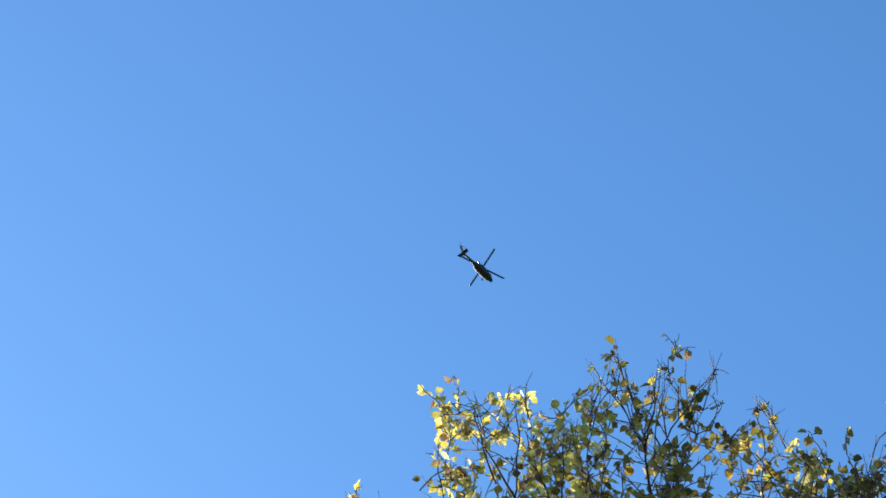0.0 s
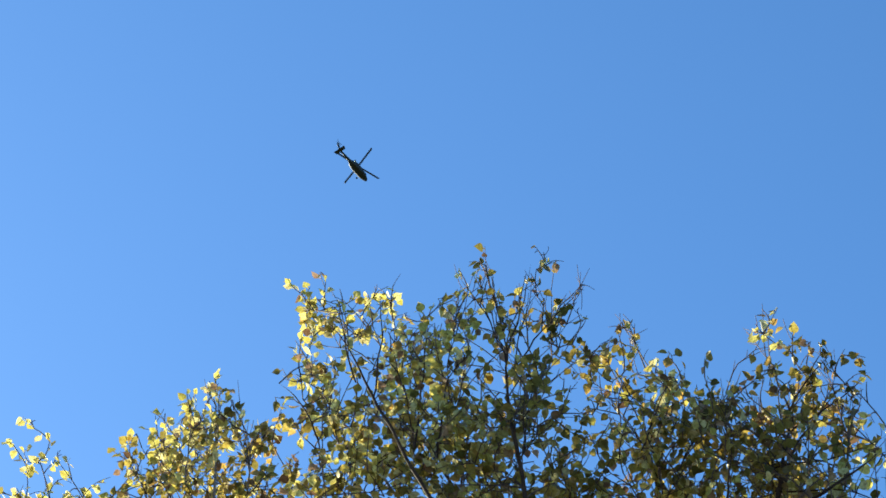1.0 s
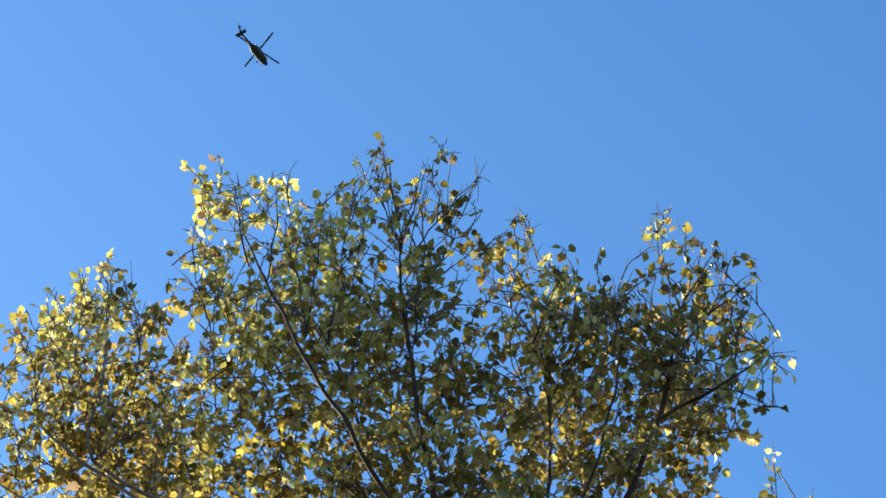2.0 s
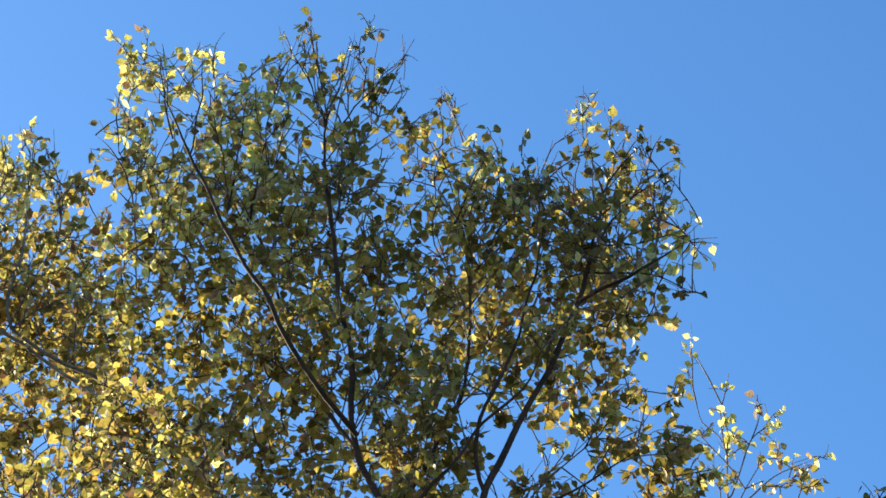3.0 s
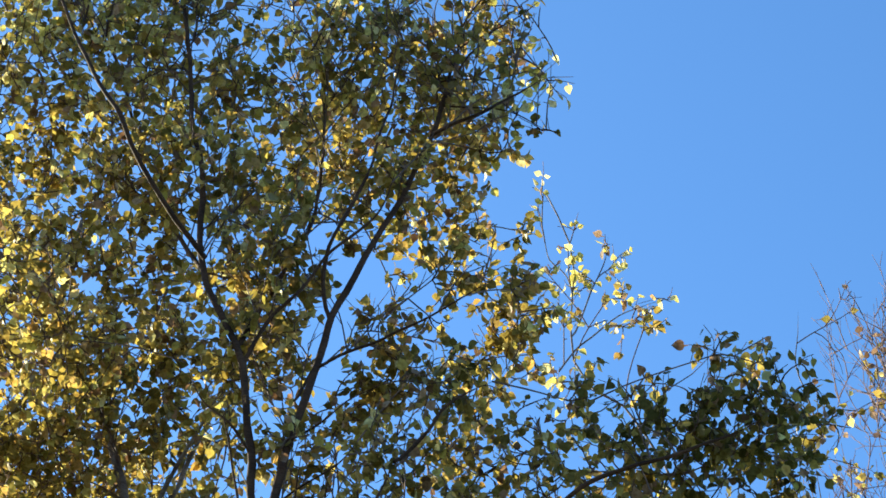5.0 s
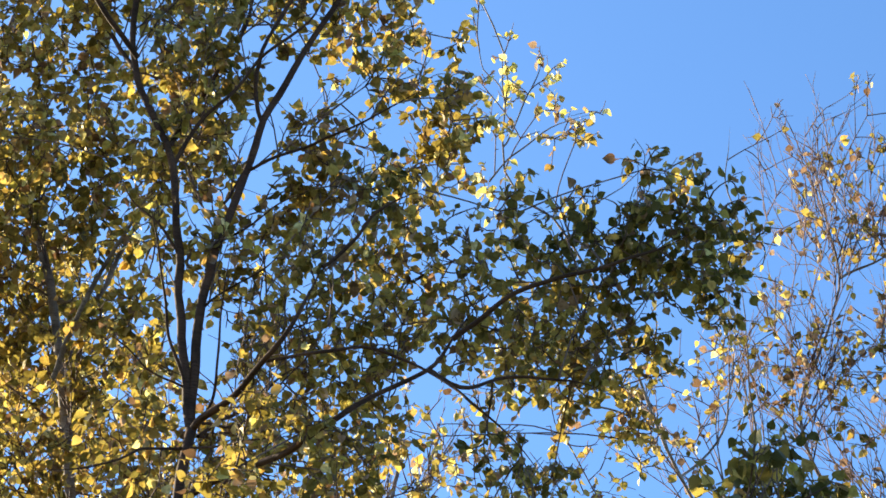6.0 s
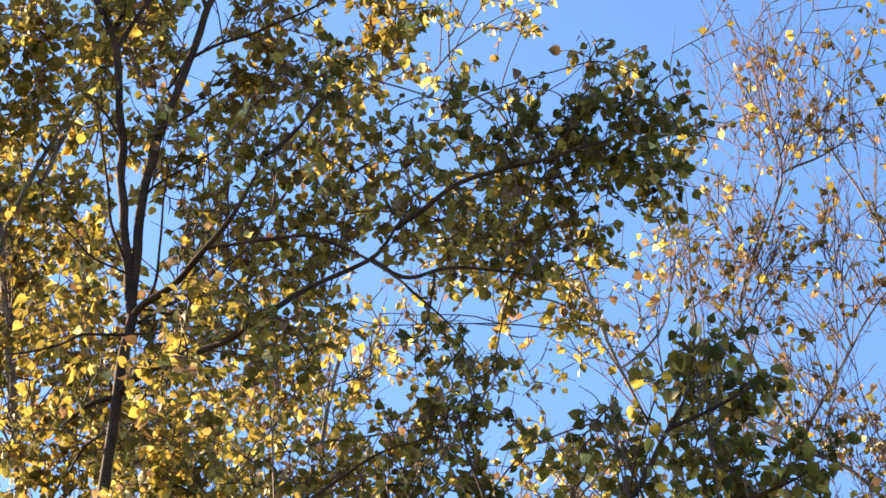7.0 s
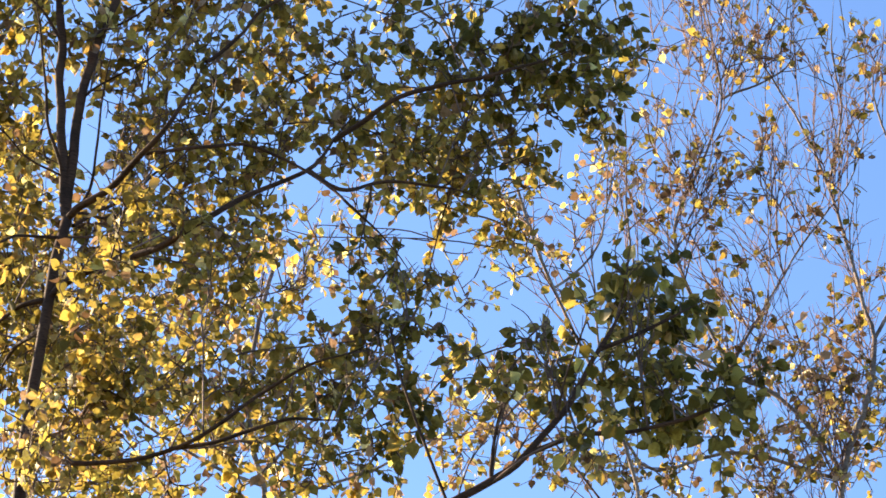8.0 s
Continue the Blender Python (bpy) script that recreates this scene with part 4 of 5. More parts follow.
for centre, size, leaves, yellow in (((-0.988, 6.300, 7.457), 0.117, 232, 0.5), ((-0.820, 6.300, 7.494), 0.117, 232, 0.5), ((-0.925, 6.300, 7.228), 0.115, 261, 0.5), ((-0.752, 6.300, 7.187), 0.114, 261, 0.5), ((-0.586, 6.300, 7.222), 0.105, 195, 0.45), ((-0.898, 6.300, 6.981), 0.112, 261, 0.5), ((-0.729, 6.300, 6.942), 0.112, 261, 0.5), ((-0.869, 6.300, 6.720), 0.110, 261, 0.55), ((-0.704, 6.300, 6.682), 0.110, 261, 0.55), ((-0.849, 6.300, 6.537), 0.109, 290, 0.55), ((-0.689, 6.300, 6.523), 0.108, 290, 0.6), ((-0.569, 6.300, 6.783), 0.092, 121, 0.55), ((-0.514, 6.300, 6.554), 0.099, 171, 0.6), ((-1.102, 6.300, 7.082), 0.114, 179, 0.45), ((-1.042, 6.300, 6.890), 0.112, 179, 0.45),):
    golden.mass(centre, size, leaves, yellow, 0.2, 0, 0)
for centre, size, leaves, yellow in (((-1.002, 6.300, 6.703), 0.110, 179, 0.45), ((-1.126, 6.300, 6.697), 0.110, 179, 0.45), ((-1.157, 6.300, 6.932), 0.112, 179, 0.45), ((-1.357, 6.300, 7.321), 0.116, 179, 0.45), ((-1.250, 6.300, 7.224), 0.115, 179, 0.45), ((-1.170, 6.300, 7.178), 0.105, 150, 0.45), ((-1.325, 6.300, 7.095), 0.114, 179, 0.45), ((-1.242, 6.300, 7.025), 0.113, 156, 0.45), ((-0.692, 6.500, 7.195), 0.097, 62, 0.35), ((-0.553, 6.500, 7.129), 0.096, 54, 0.35), ((-0.710, 6.500, 6.994), 0.095, 62, 0.35), ((-0.484, 6.500, 6.985), 0.086, 38, 0.35), ((-0.816, 6.500, 7.110), 0.087, 50, 0.35),):
    golden.mass(centre, size, leaves, yellow, 0.2, 0, 0)
for centre, size, leaves, yellow in (((-0.446, 6.300, 6.660), 0.091, 93, 0.32), ((-0.387, 6.300, 6.439), 0.089, 93, 0.32), ((-0.369, 6.300, 6.264), 0.088, 108, 0.26), ((-0.348, 6.300, 6.073), 0.087, 78, 0.26), ((-0.108, 6.300, 6.059), 0.095, 94, 0.26), ((0.065, 6.300, 6.036), 0.095, 94, 0.32), ((0.268, 6.300, 6.102), 0.087, 70, 0.36), ((0.397, 6.300, 6.335), 0.071, 35, 0.29), ((0.474, 6.300, 6.190), 0.070, 30, 0.29), ((-0.023, 6.300, 5.860), 0.103, 134, 0.32), ((-0.162, 6.300, 5.723), 0.102, 201, 0.26), ((-0.287, 6.300, 5.810), 0.094, 113, 0.26), ((-0.128, 6.300, 5.529), 0.100, 179, 0.29), ((-0.022, 6.300, 5.443), 0.100, 179, 0.32), ((0.159, 6.300, 5.921), 0.086, 62, 0.26),):
    golden.mass(centre, size, leaves, yellow, 0.1, 0, 0)
for centre, size, leaves, yellow in (((0.209, 6.300, 5.682), 0.084, 78, 0.26), ((-0.569, 5.800, 6.152), 0.091, 131, 0.32), ((-0.551, 5.800, 5.967), 0.098, 201, 0.32), ((-0.418, 5.800, 5.917), 0.098, 201, 0.32), ((-0.516, 5.800, 5.771), 0.097, 223, 0.32), ((-0.370, 5.800, 5.723), 0.096, 201, 0.29), ((-0.497, 5.800, 5.579), 0.095, 223, 0.32), ((-0.352, 5.800, 5.514), 0.095, 201, 0.32), ((-0.480, 5.800, 5.412), 0.094, 223, 0.32), ((-0.213, 5.800, 5.523), 0.087, 131, 0.32), ((-0.243, 5.800, 5.713), 0.080, 78, 0.26), ((-0.092, 5.800, 5.570), 0.079, 93, 0.29), ((-0.052, 5.800, 5.423), 0.078, 108, 0.29), ((-0.869, 6.100, 6.444), 0.106, 179, 0.4), ((-0.776, 6.100, 6.232), 0.104, 201, 0.4),):
    golden.mass(centre, size, leaves, yellow, 0.1, 0, 0)
for centre, size, leaves, yellow in (((-0.824, 6.100, 6.060), 0.103, 201, 0.4), ((-0.718, 6.100, 6.004), 0.102, 179, 0.4), ((-0.631, 6.100, 6.134), 0.086, 93, 0.4),):
    golden.mass(centre, size, leaves, yellow, 0.1, 0, 0)
golden.limb("branch", 0.0045, 0.0016, [(-2.094, 6.300, 8.405), (-2.318, 6.300, 8.607), (-2.484, 6.300, 8.944), (-2.637, 6.300, 9.441)])
golden.limb("branch", 0.0045, 0.0016, [(-2.240, 6.300, 8.523), (-2.315, 6.300, 8.799), (-2.478, 6.300, 9.180)])
golden.limb("branch", 0.0045, 0.0016, [(-2.373, 6.300, 8.675), (-2.614, 6.300, 8.921), (-2.740, 6.300, 9.237)])
for centre, size, leaves, yellow in (((-2.628, 6.300, 9.386), 0.087, 40, 0.9), ((-2.486, 6.300, 9.164), 0.096, 60, 0.8), ((-2.722, 6.300, 9.201), 0.115, 70, 0.8), ((-2.342, 6.300, 8.899), 0.110, 80, 0.6), ((-2.546, 6.300, 8.916), 0.126, 90, 0.6), ((-2.745, 6.300, 8.898), 0.138, 100, 0.6), ((-2.506, 6.300, 8.559), 0.149, 120, 0.5), ((-2.308, 6.300, 8.544), 0.138, 110, 0.4)):
    golden.mass(centre, size, leaves, yellow, 0.8, 0, 3)
golden.limb("branch", 0.009, 0.005, [(-0.669, 6.100, 6.388), (-0.597, 6.000, 6.578), (-0.520, 5.900, 6.726), (-0.439, 5.800, 6.817), (-0.381, 5.700, 6.871)])
golden.finish("bright yellow birch leaves")

slender = Birch("slender young birch with a few yellow top leaves", 1.76, 6.90, BARK_PALE, TWIG_RED, 0.029, 85)
slender.straight_twigs, slender.tint, slender.inner, slender.most, slender.withered = 0, 0.8, 0.5, 5000, 0.2
slender.limb("trunk", 0.013, 0.003, [(1.761, 6.900, -0.050), (1.699, 6.838, 2.901), (1.661, 6.800, 5.852), (1.544, 6.800, 6.279), (1.447, 6.800, 6.524), (1.335, 6.800, 6.841), (1.283, 6.800, 7.061), (1.218, 6.800, 7.252), (1.106, 6.800, 7.587), (0.959, 6.800, 7.869), (0.849, 6.800, 7.924), (0.818, 6.800, 8.183), (0.845, 6.800, 8.572), (0.797, 6.800, 8.801), (0.745, 6.800, 8.961)])
slender.limb("branch", 0.004, 0.002, [(0.818, 6.800, 8.154), (0.872, 6.800, 8.306), (0.955, 6.800, 8.526), (0.984, 6.800, 8.702)])
slender.limb("branch", 0.004, 0.002, [(0.766, 6.800, 7.976), (0.855, 6.800, 8.127), (1.011, 6.800, 8.285), (1.178, 6.800, 8.362)])
slender.limb("branch", 0.003, 0.0015, [(0.831, 6.800, 8.334), (0.811, 6.800, 8.486), (0.748, 6.800, 8.575), (0.720, 6.800, 8.845)])
slender.limb("branch", 0.005, 0.002, [(1.399, 6.800, 6.658), (1.542, 6.800, 6.820), (1.612, 6.800, 7.128), (1.640, 6.800, 7.339)])
slender.limb("branch", 0.005, 0.002, [(1.335, 6.800, 6.841), (1.185, 6.800, 6.924), (1.046, 6.800, 6.956), (0.887, 6.800, 7.011)])
for centre, size, leaves, yellow in (((0.740, 6.800, 8.955), 0.032, 13, 1), ((0.716, 6.800, 8.854), 0.022, 4, 1), ((0.857, 6.800, 8.757), 0.027, 9, 0.9), ((0.968, 6.800, 8.691), 0.031, 14, 0.95), ((0.826, 6.800, 8.628), 0.044, 19, 0.9), ((0.995, 6.800, 8.535), 0.048, 31, 0.6), ((0.877, 6.800, 8.490), 0.066, 40, 0.8), ((0.972, 6.800, 8.373), 0.061, 25, 0.5), ((1.041, 6.800, 8.212), 0.069, 33, 0.2), ((1.119, 6.800, 8.277), 0.052, 21, 0.1), ((1.079, 6.800, 8.335), 0.030, 8, 0.8), ((1.185, 6.800, 8.375), 0.026, 6, 0.5), ((0.746, 6.800, 8.482), 0.044, 13, 0.7), ((0.795, 6.800, 8.271), 0.064, 22, 0.3), ((0.828, 6.800, 7.922), 0.063, 22, 0.7),):
    slender.mass(centre, size, leaves, yellow, 0.9, 0, 0)
for centre, size, leaves, yellow in (((0.723, 6.800, 7.916), 0.063, 18, 0.4),):
    slender.mass(centre, size, leaves, yellow, 0.9, 0, 0)
for centre, size, leaves, yellow in (((1.245, 6.800, 6.956), 0.089, 32, 0.4), ((1.323, 6.800, 6.793), 0.078, 26, 0.4), ((1.574, 6.800, 7.200), 0.121, 43, 0.4), ((1.462, 6.800, 6.810), 0.117, 22, 0.4), ((0.846, 6.800, 7.107), 0.119, 36, 0.4), ((0.580, 6.800, 6.777), 0.116, 22, 0.4), ((1.163, 6.800, 6.305), 0.094, 30, 0.5), ((1.353, 6.800, 6.303), 0.113, 43, 0.3), ((1.050, 6.800, 6.027), 0.129, 78, 0.5), ((1.237, 6.800, 6.156), 0.112, 43, 0.4), ((0.737, 6.800, 6.699), 0.115, 22, 0.4), ((1.004, 6.800, 6.812), 0.116, 29, 0.5), ((1.098, 6.800, 6.581), 0.115, 22, 0.5), ((0.691, 6.800, 6.831), 0.116, 22, 0.4), ((0.540, 6.800, 6.625), 0.114, 29, 0.4),):
    slender.mass(centre, size, leaves, yellow, 0.5, 6, 3)
slender.finish("sparse yellow birch leaves")

half_bare = Birch("half-bare birch with reddish twigs and few yellow leaves", 2.92, 7.90, BARK_PALE, TWIG_RED, 0.031, 96)
half_bare.tint, half_bare.withered = 0.3, 0.4
half_bare.limb("trunk", 0.018, 0.01, [(2.921, 7.900, -0.050), (2.735, 7.714, 3.188), (2.621, 7.600, 6.427), (2.662, 7.600, 6.627), (2.775, 7.600, 6.891), (2.819, 7.600, 7.157)])
half_bare.limb("branch", 0.009, 0.003, [(2.819, 7.600, 7.157), (2.749, 7.600, 7.610), (2.703, 7.600, 7.892), (2.598, 7.600, 8.237), (2.502, 7.600, 8.450), (2.365, 7.600, 8.665), (2.303, 7.600, 8.849)])
half_bare.limb("branch", 0.009, 0.003, [(2.641, 7.600, 6.526), (2.460, 7.600, 6.806), (2.232, 7.600, 6.987), (2.052, 7.600, 7.525), (2.202, 7.600, 8.006), (2.290, 7.600, 8.298), (2.278, 7.600, 8.484), (2.251, 7.600, 8.841), (2.307, 7.600, 9.146), (2.302, 7.600, 9.317)])
half_bare.limb("branch", 0.008, 0.003, [(2.819, 7.600, 7.157), (2.974, 7.600, 7.500), (3.006, 7.600, 8.018), (2.938, 7.600, 8.407), (3.010, 7.600, 8.757)])
half_bare.limb("branch", 0.006, 0.002, [(2.703, 7.600, 7.892), (2.794, 7.600, 8.290), (2.779, 7.600, 8.661), (2.834, 7.600, 8.992)])
half_bare.limb("branch", 0.006, 0.002, [(2.290, 7.600, 8.298), (2.443, 7.600, 8.395), (2.598, 7.600, 8.541), (2.716, 7.600, 8.779)])
half_bare.limb("branch", 0.007, 0.002, [(2.420, 7.600, 6.853), (1.995, 7.600, 7.065), (1.872, 7.600, 7.579), (1.878, 7.600, 8.162), (1.850, 7.600, 8.468)])
half_bare.limb("branch", 0.006, 0.002, [(2.254, 7.600, 6.989), (2.461, 7.600, 7.385), (2.622, 7.600, 7.681), (2.782, 7.600, 7.902), (2.934, 7.600, 8.370)])
half_bare.limb("branch", 0.008, 0.003, [(2.639, 7.600, 6.501), (2.228, 7.600, 6.582), (1.903, 7.600, 6.476), (1.767, 7.600, 6.783), (1.719, 7.600, 7.298), (1.722, 7.600, 7.768)])
half_bare.limb("branch", 0.004, 0.0015, [(1.919, 7.600, 8.410), (1.857, 7.600, 8.786), (1.900, 7.600, 9.120)])
for centre, size, leaves, yellow in (((2.193, 7.600, 8.641), 0.167, 34, 0.15), ((2.391, 7.600, 8.701), 0.168, 31, 0.15), ((2.589, 7.600, 8.729), 0.169, 34, 0.15), ((2.926, 7.600, 8.649), 0.121, 48, 0.5), ((2.749, 7.600, 8.593), 0.144, 24, 0.04), ((2.208, 7.600, 8.063), 0.138, 30, 0.04), ((2.410, 7.600, 7.942), 0.160, 30, 0.04), ((2.660, 7.600, 8.122), 0.140, 24, 0.04), ((2.861, 7.600, 8.238), 0.118, 27, 0.04), ((2.771, 7.600, 7.785), 0.137, 24, 0.04), ((2.529, 7.600, 7.670), 0.158, 30, 0.04), ((2.287, 7.600, 7.840), 0.102, 39, 0.5), ((2.078, 7.600, 7.813), 0.135, 35, 0.04), ((1.933, 7.600, 7.653), 0.134, 30, 0.04), ((2.133, 7.600, 7.566), 0.134, 30, 0.04),):
    half_bare.mass(centre, size, leaves, yellow, 0.8, 12, 3)
for centre, size, leaves, yellow in (((2.328, 7.600, 7.424), 0.133, 30, 0.04), ((2.379, 7.600, 7.187), 0.131, 39, 0.04), ((2.600, 7.600, 7.159), 0.154, 66, 0.04), ((2.796, 7.600, 7.101), 0.132, 48, 0.04), ((2.530, 7.600, 6.865), 0.151, 80, 0.04), ((2.745, 7.600, 6.811), 0.130, 59, 0.04), ((2.314, 7.600, 6.591), 0.127, 35, 0.04), ((2.524, 7.600, 6.539), 0.148, 53, 0.04), ((2.147, 7.600, 7.029), 0.129, 30, 0.04), ((1.802, 7.600, 7.778), 0.123, 20, 0.04), ((1.973, 7.600, 8.032), 0.126, 20, 0.04), ((1.714, 7.600, 6.457), 0.145, 47, 0.5), ((1.967, 7.600, 6.483), 0.125, 30, 0.04), ((1.590, 7.600, 6.517), 0.124, 30, 0.04),):
    half_bare.mass(centre, size, leaves, yellow, 0.8, 12, 3)
for centre, size, leaves, yellow in (((2.119, 7.600, 8.999), 0.122, 2, 0.04), ((2.282, 7.600, 9.144), 0.123, 2, 0.04), ((2.085, 7.600, 8.671), 0.143, 14, 0.5), ((2.316, 7.600, 8.814), 0.121, 12, 0.5), ((1.933, 7.600, 8.109), 0.160, 19, 0.5),):
    half_bare.mass(centre, size, leaves, yellow, 0.9, 9, 3)
for centre, size, leaves, yellow in (((1.592, 7.600, 6.615), 0.125, 58, 0.2), ((1.776, 7.600, 6.440), 0.124, 69, 0.25), ((2.073, 7.600, 6.494), 0.125, 69, 0.2), ((2.305, 7.600, 6.468), 0.126, 69, 0.25), ((2.537, 7.600, 6.689), 0.128, 69, 0.25), ((2.752, 7.600, 6.661), 0.129, 81, 0.25), ((2.476, 7.600, 7.014), 0.130, 58, 0.2), ((2.690, 7.600, 6.933), 0.130, 69, 0.2), ((2.261, 7.600, 7.094), 0.108, 32, 0.2), ((2.828, 7.600, 7.428), 0.112, 24, 0.15), ((1.993, 7.600, 7.012), 0.107, 24, 0.2),):
    half_bare.mass(centre, size, leaves, yellow, 0.5, 12, 3)
for centre, size, leaves, yellow in (((1.527, 7.600, 7.686), 0.133, 17, 0.1), ((1.469, 7.600, 7.296), 0.130, 23, 0.1), ((1.652, 7.600, 7.475), 0.132, 17, 0.1), ((2.186, 7.600, 7.750), 0.135, 23, 0.1), ((2.472, 7.600, 8.128), 0.139, 23, 0.1),):
    half_bare.mass(centre, size, leaves, yellow, 0.6, 7, 3)
for centre, size, leaves, yellow in (((2.509, 7.600, 9.243), 0.124, 18, 0.1), ((2.626, 7.600, 8.952), 0.147, 25, 0.1), ((2.277, 7.600, 8.887), 0.121, 16, 0.1), ((2.484, 7.600, 8.552), 0.143, 25, 0.1), ((2.716, 7.600, 9.297), 0.125, 16, 0.1), ((2.048, 7.600, 9.065), 0.098, 2, 0.1),):
    half_bare.mass(centre, size, leaves, yellow, 0.8, 6, 3)
half_bare.finish("few yellowed birch leaves")

young = Birch("young birch with large green leaves, darkened for shade", 0.83, 4.60, BARK_DARK, TWIG_BROWN, 0.031, 114)
young.most, young.withered, young.shrink = 30000, 0.0, False
young.limb("trunk", 0.012, 0.003, [(0.826, 4.600, -0.050), (0.764, 4.662, 2.216), (0.726, 4.700, 4.483), (0.694, 4.700, 4.545), (0.658, 4.700, 4.641), (0.632, 4.700, 4.726), (0.594, 4.700, 4.845), (0.580, 4.700, 4.938)])
young.limb("branch", 0.01, 0.004, [(0.726, 4.700, 4.483), (0.802, 4.700, 4.534), (0.895, 4.700, 4.625), (0.994, 4.700, 4.779), (1.070, 4.700, 4.929), (1.143, 4.700, 5.067), (1.161, 4.700, 5.185)])
young.limb("branch", 0.007, 0.003, [(0.895, 4.700, 4.625), (1.037, 4.700, 4.692), (1.182, 4.700, 4.722), (1.318, 4.700, 4.783), (1.459, 4.700, 4.892)])
young.limb("branch", 0.006, 0.003, [(1.070, 4.700, 4.929), (1.195, 4.700, 5.007), (1.323, 4.700, 5.104)])
young.limb("branch", 0.005, 0.003, [(0.815, 4.700, 4.542), (0.829, 4.700, 4.685), (0.856, 4.700, 4.842), (0.924, 4.700, 4.945)])
for centre, size, leaves, yellow in (((1.147, 4.700, 5.167), 0.043, 44, 0.02), ((1.209, 4.700, 5.183), 0.038, 37, 0.02), ((1.128, 4.700, 5.041), 0.069, 140, 0.02), ((1.039, 4.700, 4.998), 0.042, 35, 0.05), ((1.251, 4.700, 5.055), 0.056, 83, 0.02), ((1.320, 4.700, 5.104), 0.032, 27, 0.0), ((1.136, 4.700, 4.904), 0.068, 105, 0.05), ((1.213, 4.700, 4.818), 0.068, 140, 0.02), ((1.229, 4.700, 4.750), 0.055, 91, 0.0), ((1.362, 4.700, 4.850), 0.055, 76, 0.02), ((1.459, 4.700, 4.895), 0.043, 44, 0.0), ((1.356, 4.700, 4.756), 0.045, 45, 0.0), ((1.050, 4.700, 4.716), 0.054, 61, 0.02), ((0.949, 4.700, 4.884), 0.055, 30, 0.1), ((0.897, 4.700, 4.942), 0.045, 30, 0.02),):
    young.mass(centre, size, leaves, yellow, 0.2, 0, 0)
for centre, size, leaves, yellow in (((0.945, 4.700, 4.995), 0.032, 12, 0.0), ((0.855, 4.700, 4.780), 0.052, 34, 0.1), ((1.014, 4.700, 4.828), 0.059, 52, 0.05), ((0.751, 4.700, 4.862), 0.039, 23, 0.02), ((1.342, 4.700, 4.635), 0.028, 15, 0.05), ((0.635, 4.700, 4.696), 0.046, 45, 0.02),):
    young.mass(centre, size, leaves, yellow, 0.2, 0, 0)
young.finish("green birch leaves with shade put into their colour")

far = Birch("far pale-stemmed birch, thin reddish twigs, yellow leaves", 0.68, 8.80, BARK_PALE, TWIG_RED, 0.036, 123)
far.tint, far.withered = 0.8, 0.35
far.limb("trunk", 0.03, 0.008, [(0.678, 8.800, -0.050), (0.616, 8.676, 3.376), (0.578, 8.600, 6.801), (0.493, 8.600, 7.139), (0.487, 8.600, 7.472), (0.529, 8.600, 7.823), (0.588, 8.600, 8.099)])
far.limb("branch", 0.008, 0.002, [(0.487, 8.600, 7.472), (0.648, 8.600, 7.837), (0.783, 8.600, 8.123), (0.873, 8.600, 8.381)])
far.limb("branch", 0.008, 0.002, [(0.493, 8.600, 7.139), (0.244, 8.600, 7.445), (0.081, 8.600, 7.771), (0.011, 8.600, 8.060)])
far.limb("branch", 0.008, 0.002, [(0.549, 8.600, 6.930), (0.766, 8.600, 7.223), (1.040, 8.600, 7.532), (1.228, 8.600, 7.785)])
far.limb("branch", 0.008, 0.002, [(0.563, 8.600, 6.879), (0.250, 8.600, 7.006), (-0.064, 8.600, 7.245), (-0.281, 8.600, 7.614)])
far.limb("branch", 0.008, 0.002, [(0.578, 8.600, 6.801), (0.959, 8.600, 6.971), (1.327, 8.600, 7.226), (1.565, 8.600, 7.419)])
far.limb("branch", 0.008, 0.002, [(-0.270, 8.600, 7.501), (-0.460, 8.600, 8.002), (-0.545, 8.600, 8.358)])
for centre, size, leaves, yellow in (((0.588, 8.600, 8.099), 0.170, 29, 0.26), ((0.786, 8.600, 8.032), 0.170, 29, 0.26), ((0.959, 8.600, 7.932), 0.169, 29, 0.29), ((0.410, 8.600, 7.809), 0.167, 98, 0.32), ((0.206, 8.600, 7.669), 0.166, 122, 0.32), ((-0.004, 8.600, 7.645), 0.165, 147, 0.32), ((-0.201, 8.600, 7.509), 0.164, 147, 0.32), ((-0.418, 8.600, 7.598), 0.165, 147, 0.32), ((0.607, 8.600, 7.686), 0.142, 54, 0.26), ((0.762, 8.600, 7.333), 0.163, 74, 0.26), ((0.160, 8.600, 7.324), 0.163, 122, 0.32), ((-0.059, 8.600, 7.191), 0.161, 147, 0.32), ((-0.283, 8.600, 7.167), 0.161, 147, 0.32), ((0.447, 8.600, 7.135), 0.161, 98, 0.26), ((0.683, 8.600, 6.997), 0.160, 86, 0.26),):
    far.mass(centre, size, leaves, yellow, 0.6, 6, 3)
for centre, size, leaves, yellow in (((1.004, 8.600, 7.002), 0.161, 74, 0.26), ((1.232, 8.600, 7.383), 0.141, 54, 0.26), ((1.375, 8.600, 7.121), 0.162, 74, 0.26), ((0.186, 8.600, 6.947), 0.159, 122, 0.32), ((-0.079, 8.600, 6.894), 0.159, 147, 0.32), ((-0.343, 8.600, 6.867), 0.159, 147, 0.32), ((-0.457, 8.600, 7.973), 0.145, 90, 0.32), ((-0.538, 8.600, 8.297), 0.147, 90, 0.32), ((1.565, 8.600, 7.419), 0.142, 54, 0.29),):
    far.mass(centre, size, leaves, yellow, 0.6, 6, 3)
far.finish("yellow birch leaves of the far tree")


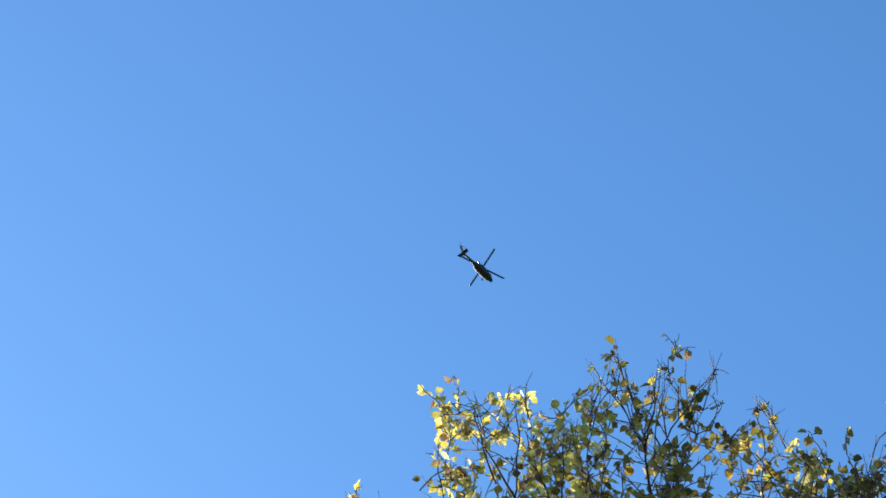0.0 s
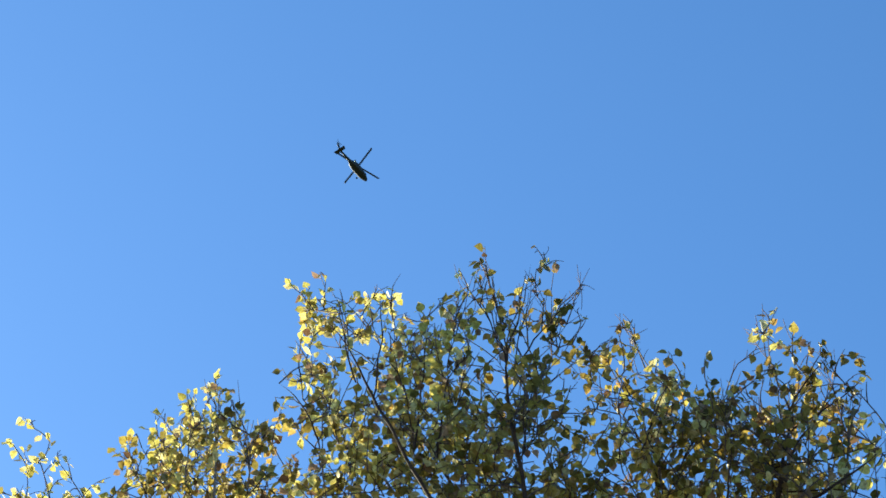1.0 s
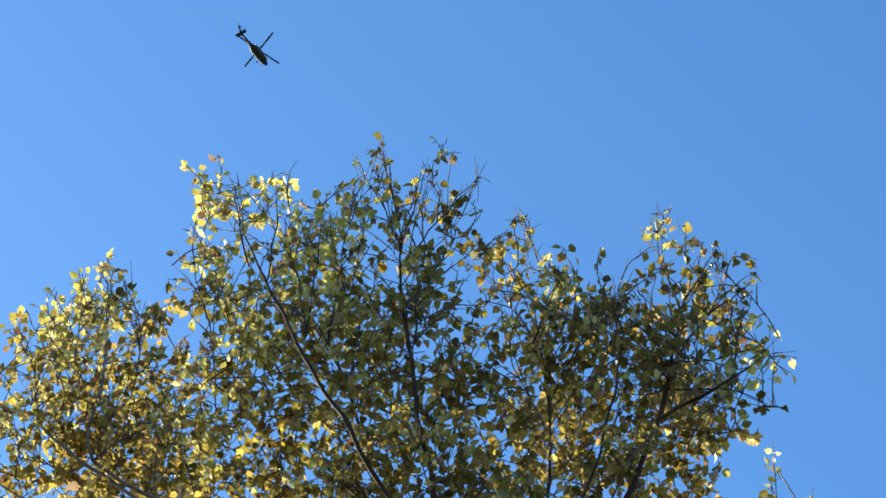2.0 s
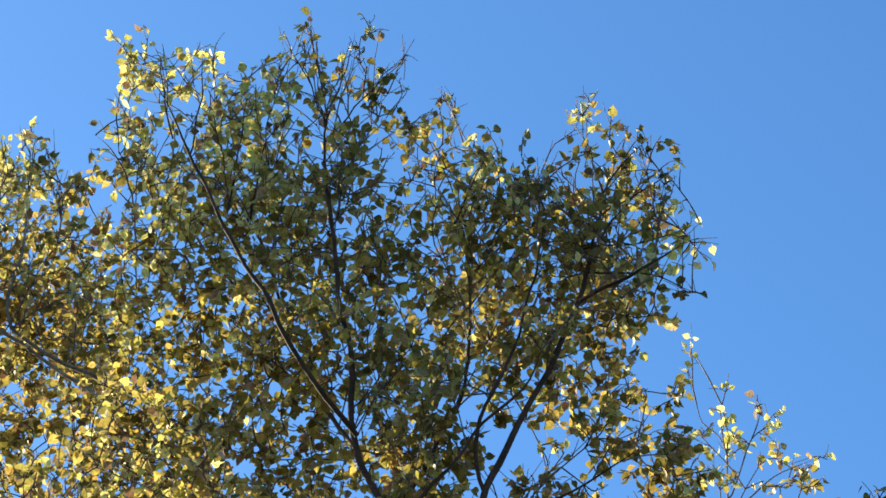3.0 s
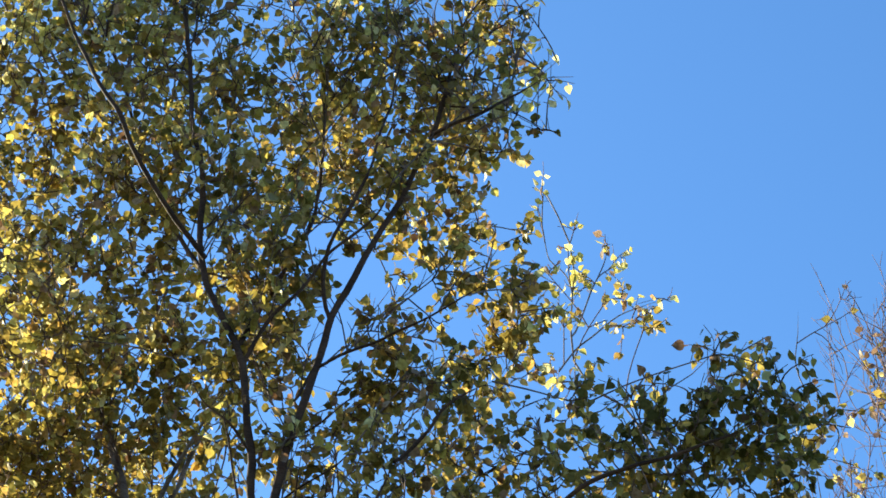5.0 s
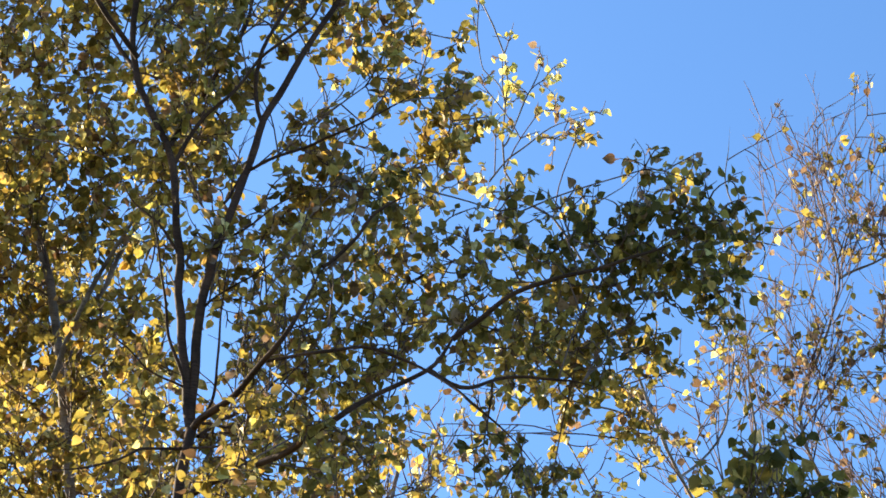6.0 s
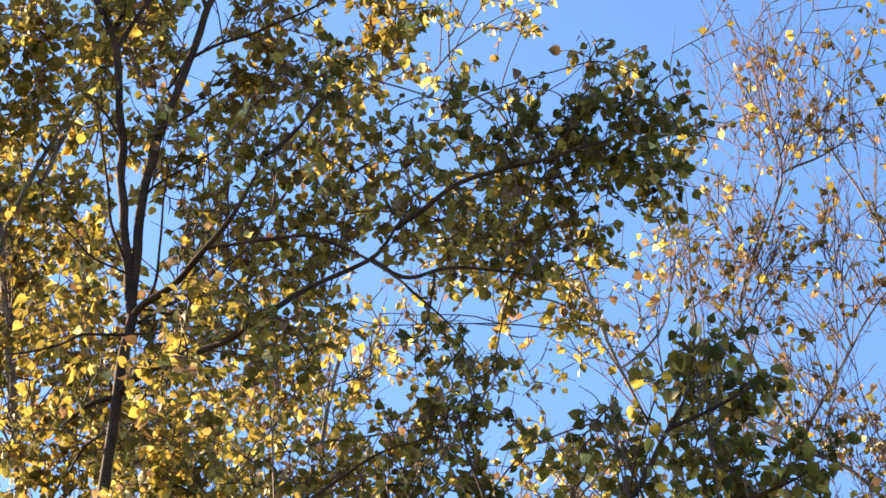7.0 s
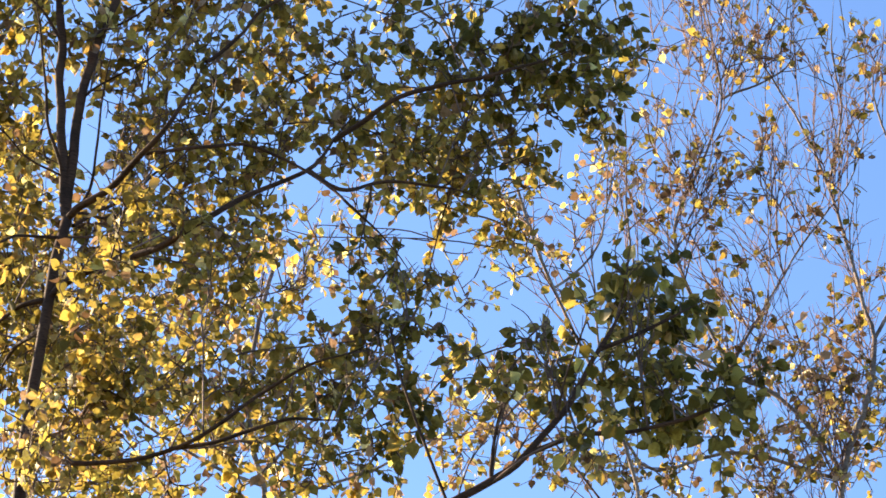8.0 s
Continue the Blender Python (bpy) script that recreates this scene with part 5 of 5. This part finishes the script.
# ---- helicopter, far off and high ----
def loft(sections, sides=14):
    """Closed skin over rounded sections given as (along, half width, low, high)."""
    bm = bmesh.new()
    rings = []
    for x, w, lo, hi in sections:
        ring = []
        for s in range(sides):
            a = 2 * math.pi * s / sides
            ca, sa = math.cos(a), math.sin(a)
            ring.append(bm.verts.new((x, w * math.copysign(abs(ca) ** 0.7, ca), (lo + hi) / 2 + (hi - lo) / 2 * math.copysign(abs(sa) ** 0.7, sa))))
        rings.append(ring)
    for a, b in zip(rings, rings[1:]):
        for s in range(sides):
            bm.faces.new((a[s], a[(s + 1) % sides], b[(s + 1) % sides], b[s]))
    bm.faces.new(rings[0])
    bm.faces.new(rings[-1][::-1])
    bmesh.ops.recalc_face_normals(bm, faces=bm.faces)
    return bm


def slab(size, at, turn=Matrix(), taper=1.0, bevel=0.02):
    """A bevelled board, narrowed towards its far end."""
    bm = bmesh.new()
    bmesh.ops.create_cube(bm, size=1)
    for v in bm.verts:
        k = taper if v.co.x > 0 else 1.0
        v.co = Vector((v.co.x * size[0], v.co.y * size[1] * k, v.co.z * size[2]))
    bmesh.ops.bevel(bm, geom=bm.edges, offset=bevel, segments=1, affect="EDGES")
    bm.transform(Matrix.Translation(at) @ turn)
    return bm


def drum(radius, depth, at, turn=Matrix(), top=None):
    bm = bmesh.new()
    bmesh.ops.create_cone(bm, cap_ends=True, segments=16, radius1=radius, radius2=radius if top is None else top, depth=depth)
    bm.transform(Matrix.Translation(at) @ turn)
    return bm


def part(name, bm, mat, parent, label=""):
    me = bpy.data.meshes.new(name)
    bm.to_mesh(me)
    bm.free()
    me.materials.append(mat)
    ob = new(name, me)
    ob.parent = parent
    return tagged(ob, label)


def helicopter(m, rotor_turn):
    """Twin-engined transport helicopter, x forwards, metres; its rotors at rest."""
    h = new("helicopter")
    tagged(h, "dark twin-engined transport helicopter flying in clear sky", "helicopter")
    part("fuselage", loft([(5.1, 0.18, -0.8, -0.45), (4.7, 0.6, -1.05, -0.1), (3.6, 1.05, -1.2, 0.35), (2.7, 1.28, -1.25, 0.75), (1.2, 1.36, -1.25, 0.9), (-1.5, 1.36, -1.22, 0.9),
                           (-2.8, 1.15, -1.05, 0.85), (-3.8, 0.68, -0.55, 0.75)]), HULL, h)
    part("tail_boom", loft([(-3.4, 0.62, -0.6, 0.75), (-5.5, 0.42, -0.3, 0.6), (-8.6, 0.26, -0.05, 0.5), (-9.4, 0.2, 0.05, 0.5)]), HULL, h)
    part("fin", slab((3.0, 1.25, 0.24), (-10.0, 0, 1.25), pose(0, 0, 0, 90, 0, 0) @ pose(0, 0, 0, 0, 0, 128), 0.6, 0.05), HULL, h)
    part("stabilator", slab((1.25, 4.5, 0.16), (-9.2, 0, 0.12), Matrix(), 0.85, 0.04), HULL, h)
    for side in (1, -1):
        part("engine_cowl", loft([(1.5, 0.25, 0.85, 1.3), (1.0, 0.42, 0.75, 1.55), (-1.2, 0.45, 0.75, 1.6), (-2.2, 0.3, 0.8, 1.4)], 10), HULL, h).location = (0, side * 0.72, 0)
        part("exhaust", drum(0.3, 0.9, (-2.5, side * 0.98, 1.05), pose(0, 0, 0, 0, 90, side * -25), 0.36), METAL, h, "pale metal exhaust nozzle")
        strut = part("landing_gear", slab((0.16, 0.7, 0.16), (1.9, side * 1.45, -1.2), pose(0, 0, 0, side * -30, 0, 0), 1, 0.03), HULL, h)
        part("wheel", drum(0.34, 0.24, (1.9, side * 1.65, -1.55), pose(0, 0, 0, 90, 0, 0)), RUBBER, strut)
        part("side_window", slab((0.9, 0.05, 0.5), (3.05, side * 1.2, 0.15), pose(0, 0, 0, 0, 0, side * -9), 0.8, 0.02), GLASS, h)
        part("windscreen", slab((0.7, 0.62, 0.05), (3.72, side * 0.38, 0.3), pose(0, 0, 0, 0, 38, 0), 0.9, 0.02), GLASS, h)
    part("tail_strut", slab((0.14, 0.14, 0.9), (-8.6, 0, -0.4), Matrix(), 1, 0.03), HULL, h)
    part("tail_wheel", drum(0.22, 0.16, (-8.6, 0, -0.85), pose(0, 0, 0, 90, 0, 0)), RUBBER, h)
    part("rotor_mast", drum(0.22, 0.7, (0, 0, 1.75)), METAL, h)
    part("rotor_hub", drum(0.5, 0.26, (0, 0, 2.05), Matrix(), 0.4), HULL, h)
    for k in range(4):
        turn = pose(0, 0, 0, 0, -2.5, 0)
        blade = slab((7.4, 0.62, 0.07), (4.5, 0, 0), Matrix(), 1, 0.015)
        tip = slab((0.5, 0.56, 0.07), (8.35, -0.12, 0), pose(0, 0, 0, 0, 0, -22), 0.6, 0.015)
        root = slab((0.6, 0.28, 0.14), (0.65, 0, 0), Matrix(), 1, 0.03)
        b = part("rotor_blade", blade, BLADE, h)
        t = part("blade_tip", tip, BLADE, b)
        r = part("blade_root", root, METAL, b)
        b.matrix_basis = Matrix.Translation((0, 0, 2.1)) @ pose(0, 0, 0, 0, 0, rotor_turn + 90 * k) @ turn
    part("tail_rotor_hub", drum(0.18, 0.4, (-10.7, -0.35, 2.3), pose(0, 0, 0, 90, 0, 0)), METAL, h)
    for k in range(4):
        b = part("tail_rotor_blade", slab((1.5, 0.25, 0.05), (0.85, 0, 0), Matrix(), 0.85, 0.01), BLADE, h)
        b.matrix_basis = Matrix.Translation((-10.7, -0.5, 2.3)) @ pose(0, 0, 0, 90, 0, 0) @ pose(0, 0, 0, 0, 0, 35 + 90 * k)
    h.matrix_basis = m
    return h


helicopter(Matrix.Translation((-104.6, 456.9, 710.7)) @ pose(0, 0, 0, 0, 0, 58.0) @ pose(0, 0, 0, 0, 4.0, 0), 73.0)
